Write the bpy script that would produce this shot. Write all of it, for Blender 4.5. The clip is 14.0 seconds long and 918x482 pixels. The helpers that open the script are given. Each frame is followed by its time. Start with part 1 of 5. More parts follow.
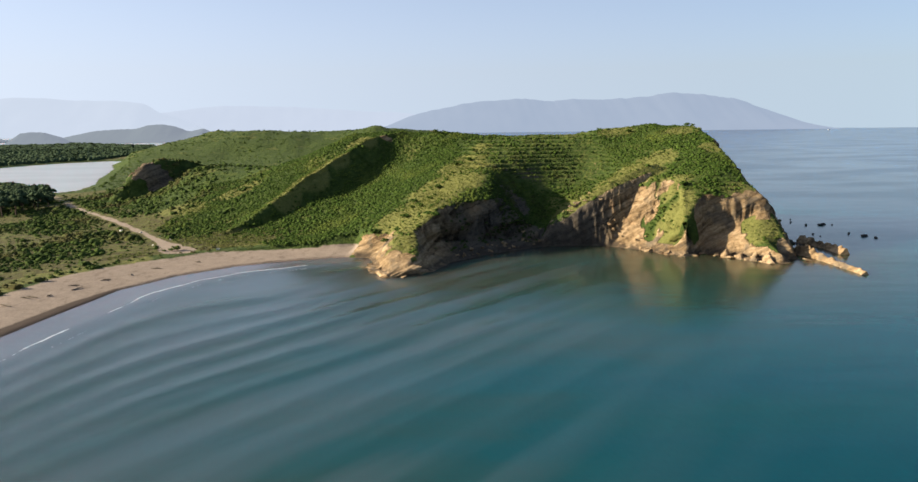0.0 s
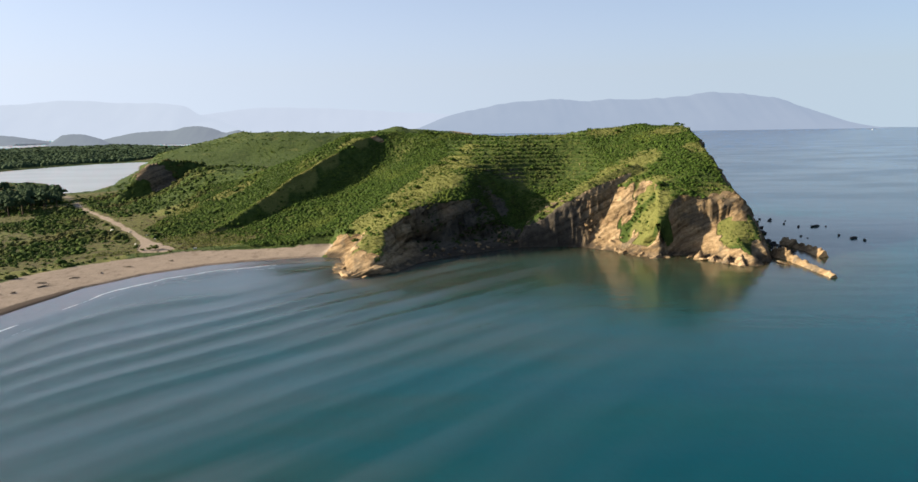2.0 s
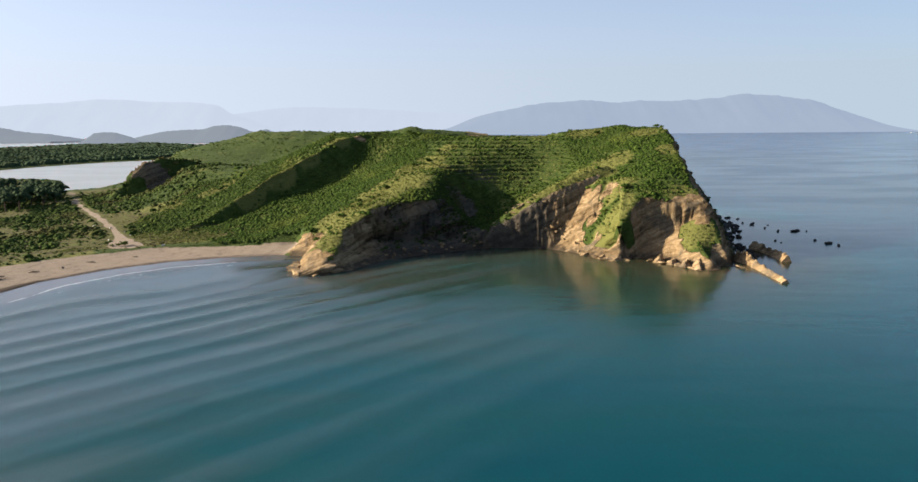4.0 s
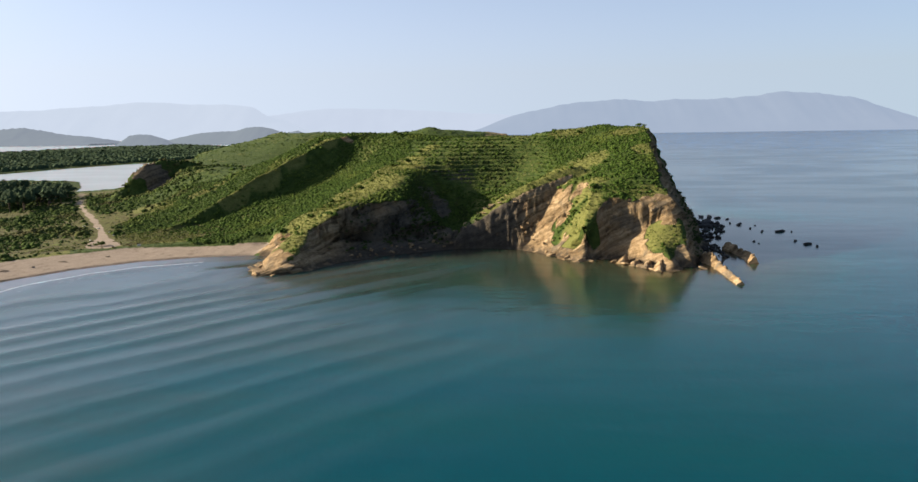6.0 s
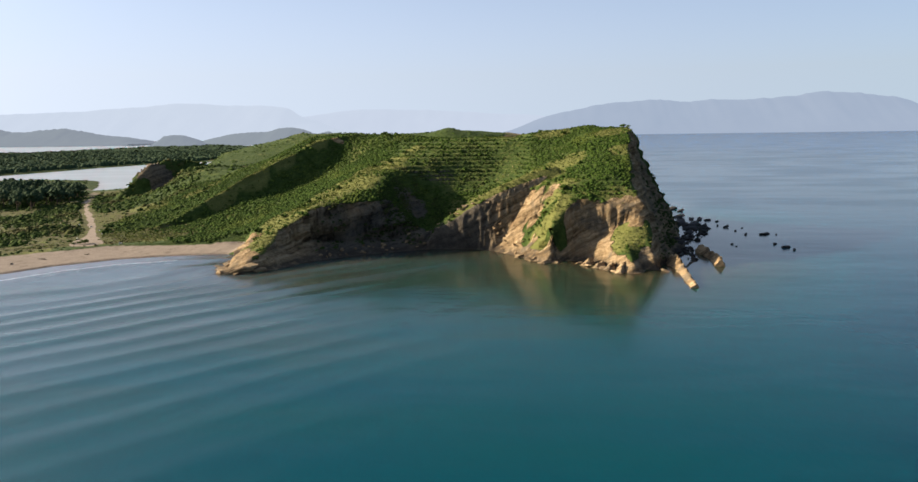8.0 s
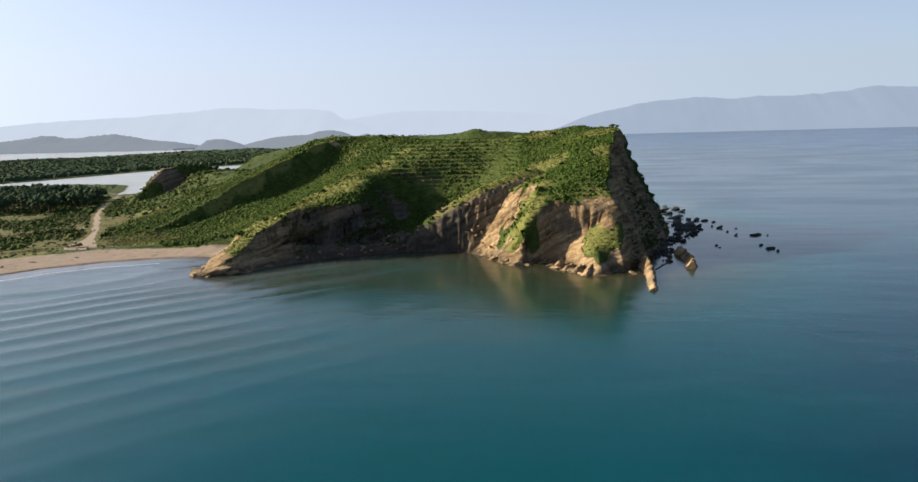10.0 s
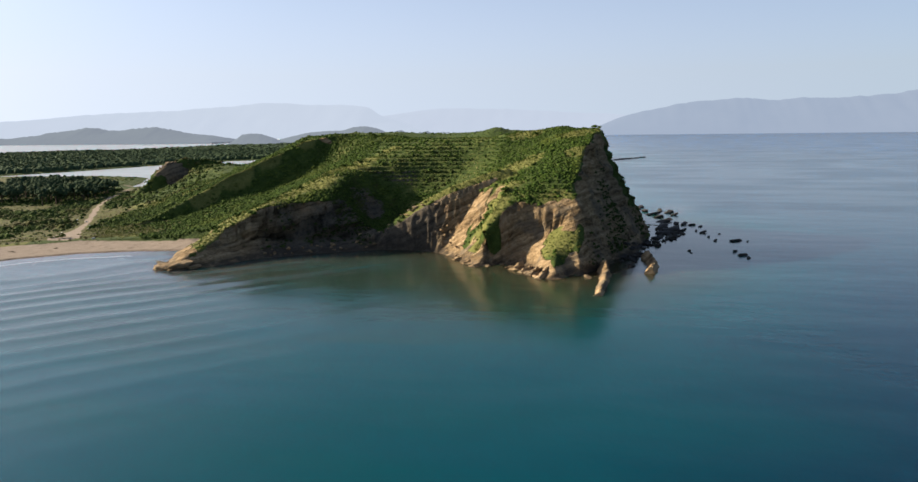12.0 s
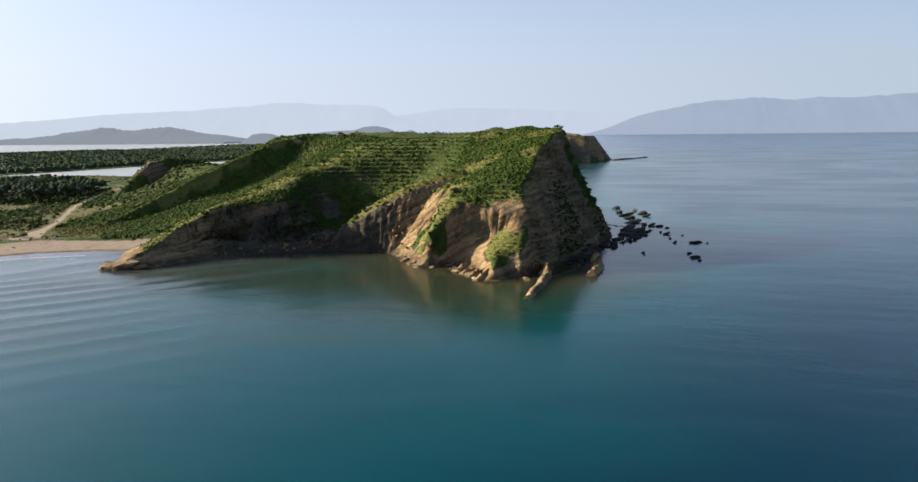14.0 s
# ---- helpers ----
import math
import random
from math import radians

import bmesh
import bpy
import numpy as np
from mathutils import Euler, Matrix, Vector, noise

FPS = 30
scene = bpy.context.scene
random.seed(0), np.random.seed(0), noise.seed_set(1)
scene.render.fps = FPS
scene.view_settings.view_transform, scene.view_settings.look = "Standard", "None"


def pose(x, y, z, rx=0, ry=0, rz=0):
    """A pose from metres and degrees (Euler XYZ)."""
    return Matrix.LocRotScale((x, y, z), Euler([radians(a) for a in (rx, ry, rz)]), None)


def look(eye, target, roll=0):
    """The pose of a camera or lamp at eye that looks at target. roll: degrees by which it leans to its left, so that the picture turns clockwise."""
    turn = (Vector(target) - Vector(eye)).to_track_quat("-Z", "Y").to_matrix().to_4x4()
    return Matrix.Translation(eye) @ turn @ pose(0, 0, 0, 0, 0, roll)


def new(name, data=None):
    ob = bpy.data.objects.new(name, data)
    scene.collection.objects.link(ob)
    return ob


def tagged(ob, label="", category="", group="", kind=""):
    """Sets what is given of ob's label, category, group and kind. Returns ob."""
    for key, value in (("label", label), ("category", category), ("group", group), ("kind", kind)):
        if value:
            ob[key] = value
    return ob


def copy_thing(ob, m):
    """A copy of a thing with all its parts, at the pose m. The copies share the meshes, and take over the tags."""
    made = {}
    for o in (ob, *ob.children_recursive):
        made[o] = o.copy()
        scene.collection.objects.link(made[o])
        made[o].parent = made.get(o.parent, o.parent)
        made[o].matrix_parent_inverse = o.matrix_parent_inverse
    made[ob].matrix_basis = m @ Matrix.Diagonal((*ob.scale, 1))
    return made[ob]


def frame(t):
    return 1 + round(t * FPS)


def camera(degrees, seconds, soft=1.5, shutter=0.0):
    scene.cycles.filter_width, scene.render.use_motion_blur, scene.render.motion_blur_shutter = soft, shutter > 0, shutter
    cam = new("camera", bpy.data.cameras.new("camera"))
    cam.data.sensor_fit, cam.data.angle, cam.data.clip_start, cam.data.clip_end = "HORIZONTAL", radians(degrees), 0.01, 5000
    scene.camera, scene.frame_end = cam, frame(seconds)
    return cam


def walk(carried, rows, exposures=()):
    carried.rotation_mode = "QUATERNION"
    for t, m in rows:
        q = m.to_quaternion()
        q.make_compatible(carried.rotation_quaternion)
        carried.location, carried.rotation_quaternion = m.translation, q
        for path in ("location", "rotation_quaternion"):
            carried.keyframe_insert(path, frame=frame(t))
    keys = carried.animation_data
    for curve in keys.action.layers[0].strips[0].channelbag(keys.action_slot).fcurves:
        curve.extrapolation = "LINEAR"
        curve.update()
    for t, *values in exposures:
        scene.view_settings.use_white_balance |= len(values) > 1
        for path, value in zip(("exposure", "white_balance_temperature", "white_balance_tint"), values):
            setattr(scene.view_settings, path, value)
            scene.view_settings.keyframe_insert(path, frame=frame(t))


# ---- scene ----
cam = camera(63.0, 14.0)
PATH = [
    (0, (-55.506, -0.033, 40.019), (-55.377, 1.939, 39.713), -0.6),
    (0.5, (-50.683, -0.531, 39.954), (-50.584, 1.443, 39.649), -0.7),
    (1, (-45.761, -0.609, 39.864), (-45.686, 1.366, 39.56), -0.7),
    (1.5, (-40.422, -0.71, 39.786), (-40.37, 1.266, 39.482), -0.7),
    (2, (-34.919, -0.819, 39.694), (-34.891, 1.158, 39.391), -0.8),
    (2.5, (-29.424, -1.092, 39.639), (-29.419, 0.885, 39.337), -0.8),
    (3, (-23.973, -1.181, 39.577), (-23.99, 0.796, 39.276), -0.8),
    (5.3, (1.019, 0.057, 39.209), (0.906, 2.031, 38.91), -0.6),
    (5.5, (3.166, 0.172, 39.207), (3.042, 2.146, 38.909), -0.8),
    (6, (8.645, 0.571, 39.198), (8.492, 2.543, 38.899), -0.8),
    (6.5, (14.011, 0.939, 39.209), (13.833, 2.909, 38.911), -0.8),
    (7, (18.963, 1.283, 39.136), (18.763, 3.251, 38.838), -0.8),
    (7.5, (24.155, 1.676, 39.062), (23.932, 3.641, 38.764), -0.8),
    (8, (29.274, 2.106, 38.998), (29.026, 4.069, 38.702), -0.8),
    (8.5, (34.374, 2.521, 38.955), (34.101, 4.48, 38.659), -0.8),
    (8.7, (36.506, 2.857, 38.969), (36.223, 4.815, 38.672), -1.0),
    (10.8, (59.829, 7.471, 39.157), (59.411, 9.405, 38.864), -1.0),
    (11, (62.075, 8.045, 39.178), (61.647, 9.976, 38.882), -0.8),
    (11.5, (67.469, 9.623, 39.137), (67.018, 11.549, 38.841), -0.7),
    (12, (72.592, 11.211, 39.136), (72.125, 13.133, 38.84), -0.7),
    (12.5, (77.504, 12.882, 39.061), (77.027, 14.802, 38.766), -0.7),
    (13, (82.489, 14.62, 39.01), (82.006, 16.538, 38.715), -0.7),
    (13.5, (87.212, 16.226, 38.968), (86.724, 18.142, 38.672), -0.7),
    (14, (92.113, 18.088, 38.992), (91.603, 19.999, 38.696), -0.7),
]
walk(cam, [(t, look(eye, target, roll)) for t, eye, target, roll in PATH],
     [(0, 1.53), (3, 1.52), (8.5, 1.48), (14, 1.43)])

# ---- world, sun, exposure ----
SUN_ELEV, SUN_AZ = 22.0, -87.0          # degrees; azimuth from +y, positive to +x


def sky_and_sun():
    world = bpy.data.worlds.new("world")
    scene.world = world
    world.use_nodes = True
    nt = world.node_tree
    bg = nt.nodes["Background"]
    sky = nt.nodes.new("ShaderNodeTexSky")
    sky.sky_type = "NISHITA"
    sky.sun_disc = False
    sky.sun_elevation = radians(SUN_ELEV)
    sky.sun_rotation = radians(SUN_AZ)
    sky.air_density, sky.dust_density, sky.ozone_density = 1.0, 1.6, 4.5
    # haze: the air near the horizon keeps the brightness of the air just above it
    way = nt.nodes.new("ShaderNodeTexCoord").outputs["Generated"]
    split = nt.nodes.new("ShaderNodeSeparateXYZ")
    join = nt.nodes.new("ShaderNodeCombineXYZ")
    lift = nt.nodes.new("ShaderNodeMath")
    lift.operation = "MAXIMUM"
    lift.inputs[1].default_value = 0.07
    nt.links.new(way, split.inputs[0])
    nt.links.new(split.outputs["Z"], lift.inputs[0])
    nt.links.new(split.outputs["X"], join.inputs["X"])
    nt.links.new(split.outputs["Y"], join.inputs["Y"])
    nt.links.new(lift.outputs[0], join.inputs["Z"])
    nt.links.new(join.outputs[0], sky.inputs["Vector"])
    haze = nt.nodes.new("ShaderNodeMix")
    haze.data_type = "RGBA"
    thin = nt.nodes.new("ShaderNodeMapRange")
    thin.interpolation_type = "SMOOTHERSTEP"
    for key, v in (("From Min", 0.0), ("From Max", 0.50), ("To Min", 0.78), ("To Max", 0.0)):
        thin.inputs[key].default_value = v
    nt.links.new(split.outputs["Z"], thin.inputs["Value"])
    # haze is brightest towards the sun and thins out away from it
    toward = nt.nodes.new("ShaderNodeVectorMath")
    toward.operation = "DOT_PRODUCT"
    toward.inputs[1].default_value = (math.sin(radians(SUN_AZ)), math.cos(radians(SUN_AZ)), 0.0)
    nt.links.new(way, toward.inputs[0])
    glow = nt.nodes.new("ShaderNodeMapRange")
    for key, v in (("From Min", -0.5), ("From Max", 1.0), ("To Min", 0.42), ("To Max", 0.98)):
        glow.inputs[key].default_value = v
    nt.links.new(toward.outputs["Value"], glow.inputs["Value"])
    amount = nt.nodes.new("ShaderNodeMath")
    amount.operation = "MULTIPLY"
    nt.links.new(thin.outputs["Result"], amount.inputs[0])
    nt.links.new(glow.outputs["Result"], amount.inputs[1])
    nt.links.new(amount.outputs[0], haze.inputs[0])
    haze.inputs[7].default_value = (6.1, 6.6, 8.2, 1.0)
    nt.links.new(sky.outputs["Color"], haze.inputs[6])
    round_sun = nt.nodes.new("ShaderNodeVectorMath")
    round_sun.operation = "DOT_PRODUCT"
    e0, a0 = radians(SUN_ELEV), radians(SUN_AZ)
    round_sun.inputs[1].default_value = (math.sin(a0) * math.cos(e0), math.cos(a0) * math.cos(e0), math.sin(e0))
    nt.links.new(way, round_sun.inputs[0])
    up = nt.nodes.new("ShaderNodeMath")
    up.operation = "MAXIMUM"
    nt.links.new(round_sun.outputs["Value"], up.inputs[0])
    ring = nt.nodes.new("ShaderNodeMath")
    ring.operation = "POWER"
    ring.inputs[1].default_value = 4.8
    nt.links.new(up.outputs[0], ring.inputs[0])
    aureole = nt.nodes.new("ShaderNodeMix")
    aureole.data_type, aureole.blend_type = "RGBA", "ADD"
    low = nt.nodes.new("ShaderNodeMapRange")
    low.interpolation_type = "SMOOTHSTEP"
    for key, v in (("From Min", 0.08), ("From Max", 0.42), ("To Min", 0.15), ("To Max", 1.0)):
        low.inputs[key].default_value = v
    nt.links.new(split.outputs["Z"], low.inputs["Value"])
    fade = nt.nodes.new("ShaderNodeMath")
    fade.operation = "MULTIPLY"
    nt.links.new(ring.outputs[0], fade.inputs[0])
    nt.links.new(low.outputs["Result"], fade.inputs[1])
    nt.links.new(fade.outputs[0], aureole.inputs[0])
    nt.links.new(haze.outputs[2], aureole.inputs[6])
    aureole.inputs[7].default_value = (8.6, 8.8, 9.7, 1.0)
    nt.links.new(aureole.outputs[2], bg.inputs["Color"])
    bg.inputs["Strength"].default_value = 0.050
    lamp = bpy.data.lights.new("sun", "SUN")
    lamp.energy, lamp.angle, lamp.color = 5.0, radians(0.6), (1.0, 0.87, 0.68)
    ob = new("sun", lamp)
    e, a = radians(SUN_ELEV), radians(SUN_AZ)
    to_sun = Vector((math.sin(a) * math.cos(e), math.cos(a) * math.cos(e), math.sin(e)))
    ob.matrix_world = look(to_sun * 300, (0, 0, 0))


sky_and_sun()


# ---- materials ----
def material(name, rough=0.9, spec=0.3):
    m = bpy.data.materials.new(name)
    m.use_nodes = True
    b = m.node_tree.nodes["Principled BSDF"]
    b.inputs["Roughness"].default_value = rough
    b.inputs["Specular IOR Level"].default_value = spec
    return m, m.node_tree, b


def node(nt, kind, **kw):
    n = nt.nodes.new(kind)
    for k, v in kw.items():
        n.inputs[k].default_value = v
    return n


def noise_node(nt, coord, scale, detail=4.0, rough=0.6):
    n = node(nt, "ShaderNodeTexNoise", Scale=scale, Detail=detail, Roughness=rough)
    nt.links.new(coord, n.inputs["Vector"])
    return n.outputs["Fac"]


def ramp(nt, fac, *stops):
    r = nt.nodes.new("ShaderNodeValToRGB")
    els = r.color_ramp.elements
    for i, (p, c) in enumerate(stops):
        el = els[i] if i < 2 else els.new(p)
        el.position, el.color = p, (*c, 1.0)
    nt.links.new(fac, r.inputs["Fac"])
    return r.outputs["Color"]


def mix(nt, fac, a, b, how="MIX"):
    n = nt.nodes.new("ShaderNodeMix")
    n.data_type, n.blend_type = "RGBA", how
    if isinstance(fac, (int, float)):
        n.inputs[0].default_value = fac
    else:
        nt.links.new(fac, n.inputs[0])
    for v, i in ((a, 6), (b, 7)):
        if isinstance(v, tuple):
            n.inputs[i].default_value = (*v, 1.0)
        else:
            nt.links.new(v, n.inputs[i])
    return n.outputs[2]


def calc(nt, how, a, b=0.0, c=None):
    n = nt.nodes.new("ShaderNodeMath")
    n.operation = how
    for i, v in enumerate((a, b) if c is None else (a, b, c)):
        if isinstance(v, (int, float)):
            n.inputs[i].default_value = v
        else:
            nt.links.new(v, n.inputs[i])
    return n.outputs[0]


def smooth_range(nt, v, lo, hi):
    n = nt.nodes.new("ShaderNodeMapRange")
    n.interpolation_type = "SMOOTHSTEP"
    nt.links.new(v, n.inputs["Value"])
    n.inputs["From Min"].default_value, n.inputs["From Max"].default_value = lo, hi
    return n.outputs["Result"]


def position(nt):
    return nt.nodes.new("ShaderNodeNewGeometry").outputs["Position"]


def attribute(nt, name):
    n = nt.nodes.new("ShaderNodeAttribute")
    n.attribute_name = name
    return n.outputs["Fac"]


def stretched(nt, coord, sx, sy, sz, rot=(0, 0, 0)):
    n = nt.nodes.new("ShaderNodeMapping")
    n.inputs["Scale"].default_value = (sx, sy, sz)
    n.inputs["Rotation"].default_value = rot
    nt.links.new(coord, n.inputs["Vector"])
    return n.outputs["Vector"]


def bumped(nt, b, height, strength, distance):
    n = node(nt, "ShaderNodeBump", Strength=strength, Distance=distance)
    nt.links.new(height, n.inputs["Height"])
    nt.links.new(n.outputs["Normal"], b.inputs["Normal"])


def rock_colour(nt, pos):
    """Ochre sandstone in beds that rise to the east, with rusty and grey patches."""
    split = nt.nodes.new("ShaderNodeSeparateXYZ")
    nt.links.new(pos, split.inputs[0])
    bed = calc(nt, "MULTIPLY_ADD", split.outputs["X"], -0.50, split.outputs["Z"])
    bed = calc(nt, "MULTIPLY_ADD", split.outputs["Y"], 0.12, bed)
    bed = calc(nt, "MULTIPLY_ADD", noise_node(nt, pos, 0.11, 2.0, 0.5), 5.0, bed)
    join = nt.nodes.new("ShaderNodeCombineXYZ")
    nt.links.new(calc(nt, "MULTIPLY", split.outputs["X"], 0.05), join.inputs["X"])
    nt.links.new(calc(nt, "MULTIPLY", split.outputs["Y"], 0.05), join.inputs["Y"])
    nt.links.new(calc(nt, "MULTIPLY", bed, 0.75), join.inputs["Z"])
    strata = noise_node(nt, join.outputs[0], 1.0, 5.0, 0.7)
    grain = noise_node(nt, pos, 0.9, 6.0, 0.7)
    rust = noise_node(nt, pos, 0.10, 4.0, 0.65)
    both = calc(nt, "ADD", calc(nt, "MULTIPLY", strata, 0.66), calc(nt, "MULTIPLY", grain, 0.34))
    c = ramp(nt, both, (0.36, (0.050, 0.034, 0.020)), (0.44, (0.150, 0.098, 0.048)), (0.52, (0.265, 0.182, 0.096)), (0.62, (0.40, 0.290, 0.168)))
    c = mix(nt, calc(nt, "MULTIPLY", smooth_range(nt, rust, 0.57, 0.70), 0.6), c, (0.25, 0.145, 0.070))
    c = mix(nt, calc(nt, "MULTIPLY", smooth_range(nt, rust, 0.48, 0.36), 0.6), c, (0.080, 0.073, 0.058))
    return c, calc(nt, "ADD", strata, calc(nt, "MULTIPLY", grain, 0.9))


def make_rock():
    m, nt, b = material("sandstone", 0.92, 0.2)
    c, h = rock_colour(nt, position(nt))
    nt.links.new(c, b.inputs["Base Color"])
    bumped(nt, b, h, 0.9, 0.7)
    return m


def make_wet_rock():
    m, nt, b = material("wet_rock", 0.8, 0.2)
    g = noise_node(nt, position(nt), 0.9, 5.0, 0.65)
    nt.links.new(ramp(nt, g, (0.3, (0.012, 0.011, 0.010)), (0.7, (0.050, 0.042, 0.034))), b.inputs["Base Color"])
    bumped(nt, b, g, 0.8, 0.5)
    return m


def make_land():
    m, nt, b = material("land", 0.95, 0.1)
    pos = position(nt)
    big = noise_node(nt, pos, 0.045, 4.0, 0.6)
    mid = noise_node(nt, pos, 0.35, 5.0, 0.65)
    fine = noise_node(nt, pos, 2.2, 3.0, 0.6)
    grass = ramp(nt, mid, (0.30, (0.020, 0.035, 0.008)), (0.55, (0.044, 0.064, 0.013)), (0.75, (0.074, 0.086, 0.020)))
    dry = ramp(nt, fine, (0.35, (0.085, 0.092, 0.023)), (0.7, (0.136, 0.130, 0.040)))
    open_grass = calc(nt, "ADD", attribute(nt, "meadow"), calc(nt, "MULTIPLY_ADD", mid, 0.6, -0.3))
    green = mix(nt, calc(nt, "MAXIMUM", smooth_range(nt, big, 0.58, 0.74), smooth_range(nt, open_grass, 0.35, 0.75)), grass, dry)
    rock, rock_h = rock_colour(nt, pos)
    rockmask = smooth_range(nt, calc(nt, "ADD", attribute(nt, "rock"), calc(nt, "MULTIPLY_ADD", mid, 0.5, -0.25)), 0.42, 0.60)
    # weed and wet stone between the tides
    tide = calc(nt, "MULTIPLY", attribute(nt, "tide"), smooth_range(nt, mid, 0.30, 0.55))
    # Grey bay rock, darkened further to paint in the shade of the cliffs.
    rock = mix(nt, calc(nt, "MULTIPLY", attribute(nt, "marl_shade"), smooth_range(nt, big, 0.25, 0.5)), rock, ramp(nt, rock_h, (0.75, (0.035, 0.031, 0.026)), (1.05, (0.10, 0.082, 0.060))))
    rock = mix(nt, tide, rock, (0.045, 0.036, 0.026))
    c = mix(nt, rockmask, green, rock)
    scrub = ramp(nt, mid, (0.32, (0.046, 0.038, 0.017)), (0.5, (0.072, 0.068, 0.022)), (0.7, (0.088, 0.104, 0.023)))
    c = mix(nt, smooth_range(nt, calc(nt, "ADD", attribute(nt, "scrub"), calc(nt, "MULTIPLY_ADD", big, 0.8, -0.4)), 0.35, 0.65), c, scrub)
    sandc = ramp(nt, calc(nt, "ADD", calc(nt, "MULTIPLY", fine, 0.5), calc(nt, "MULTIPLY", mid, 0.5)),
                 (0.32, (0.165, 0.128, 0.096)), (0.6, (0.245, 0.195, 0.148)))
    sandc = mix(nt, calc(nt, "MULTIPLY", smooth_range(nt, noise_node(nt, stretched(nt, pos, 0.5, 0.22, 0.5, (0, 0, 0.5)), 1.0, 5.0, 0.7), 0.54, 0.68), 0.6), sandc, (0.105, 0.080, 0.056))
    wet = smooth_range(nt, calc(nt, "MULTIPLY_ADD", mid, 0.6, attribute(nt, "wet")), 0.62, 0.95)
    sandc = mix(nt, wet, sandc, (0.060, 0.044, 0.032))
    sandmask = smooth_range(nt, calc(nt, "ADD", attribute(nt, "sand"), calc(nt, "MULTIPLY_ADD", mid, 0.7, -0.35)), 0.40, 0.60)
    c = mix(nt, sandmask, c, sandc)
    nt.links.new(c, b.inputs["Base Color"])
    h = mix(nt, rockmask, mid, rock_h)
    h = mix(nt, calc(nt, "MULTIPLY", sandmask, 0.85), h, (0.5, 0.5, 0.5))
    bumped(nt, b, h, 0.9, 1.1)
    return m


def make_water():
    m, nt, b = material("sea_water", 0.07, 0.5)
    b.inputs["IOR"].default_value = 1.22
    b.inputs["Specular Tint"].default_value = (0.16, 0.62, 1.0, 1.0)
    pos = position(nt)
    # light that enters the water spreads through it before it comes out again
    b.subsurface_method = "BURLEY"
    b.inputs["Subsurface Weight"].default_value = 1.0
    b.inputs["Subsurface Radius"].default_value = (0.4, 1.0, 1.0)
    b.inputs["Subsurface Scale"].default_value = 9.0
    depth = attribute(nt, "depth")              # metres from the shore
    patch = noise_node(nt, stretched(nt, pos, 0.010, 0.022, 0.02), 1.0, 3.0, 0.55)
    streak = noise_node(nt, stretched(nt, pos, 0.012, 0.05, 0.02, (0, 0, 0.9)), 1.0, 3.0, 0.5)
    uneven = calc(nt, "ADD", calc(nt, "MULTIPLY_ADD", patch, 240.0, -120.0), calc(nt, "MULTIPLY_ADD", streak, 130.0, -65.0))
    d = calc(nt, "MULTIPLY_ADD", uneven, smooth_range(nt, depth, -20.0, 110.0), depth)
    d = calc(nt, "MAXIMUM", d, calc(nt, "MULTIPLY", depth, 0.72))
    d = calc(nt, "MULTIPLY_ADD", attribute(nt, "shelf"), 180.0, d)
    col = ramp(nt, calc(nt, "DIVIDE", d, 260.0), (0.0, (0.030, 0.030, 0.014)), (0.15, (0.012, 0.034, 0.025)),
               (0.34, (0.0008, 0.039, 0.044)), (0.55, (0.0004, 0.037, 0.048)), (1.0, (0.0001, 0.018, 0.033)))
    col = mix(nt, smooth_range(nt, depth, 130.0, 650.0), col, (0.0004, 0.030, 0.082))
    lagoon = attribute(nt, "lagoon")            # turbid, wind-ruffled shallows; the sky's reflection is painted in as pale grey
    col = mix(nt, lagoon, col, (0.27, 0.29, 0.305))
    col = mix(nt, attribute(nt, "shoal"), col, (0.07, 0.09, 0.10))
    # Along the beach the sky's lilac reflection is painted into the colour.
    col = mix(nt, attribute(nt, "shallow_sheen"), col, (0.105, 0.100, 0.104))
    # Streaks of silt, with the bright western sky's reflection painted in.
    silty_sheen = attribute(nt, "silt_sheen")
    col = mix(nt, silty_sheen, col, (0.060, 0.082, 0.098))
    foam_n = noise_node(nt, pos, 0.35, 5.0, 0.75)
    wander = noise_node(nt, pos, 0.06, 2.0, 0.5)
    edge = calc(nt, "MULTIPLY_ADD", wander, 3.5, 9.0)
    near = calc(nt, "ABSOLUTE", calc(nt, "SUBTRACT", depth, edge))
    outer = calc(nt, "ABSOLUTE", calc(nt, "SUBTRACT", depth, calc(nt, "ADD", edge, 4.2)))
    line = calc(nt, "SUBTRACT", 1.0, smooth_range(nt, near, 0.05, 0.55))
    second = calc(nt, "SUBTRACT", 0.5, smooth_range(nt, outer, 0.05, 0.6))
    line = calc(nt, "MAXIMUM", line, second)
    broken = noise_node(nt, stretched(nt, pos, 0.035, 0.035, 0.035), 1.0, 2.0, 0.5)
    line = calc(nt, "MULTIPLY", line, smooth_range(nt, broken, 0.36, 0.55))
    foam = calc(nt, "MULTIPLY", attribute(nt, "surf"), line)
    foam = smooth_range(nt, calc(nt, "ADD", foam, calc(nt, "MULTIPLY_ADD", foam_n, 1.8, -0.9)), 0.42, 0.95)
    foam = calc(nt, "MULTIPLY", foam, smooth_range(nt, attribute(nt, "surf"), 0.0, 0.2))
    col = mix(nt, foam, col, (0.40, 0.41, 0.42))
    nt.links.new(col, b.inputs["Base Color"])
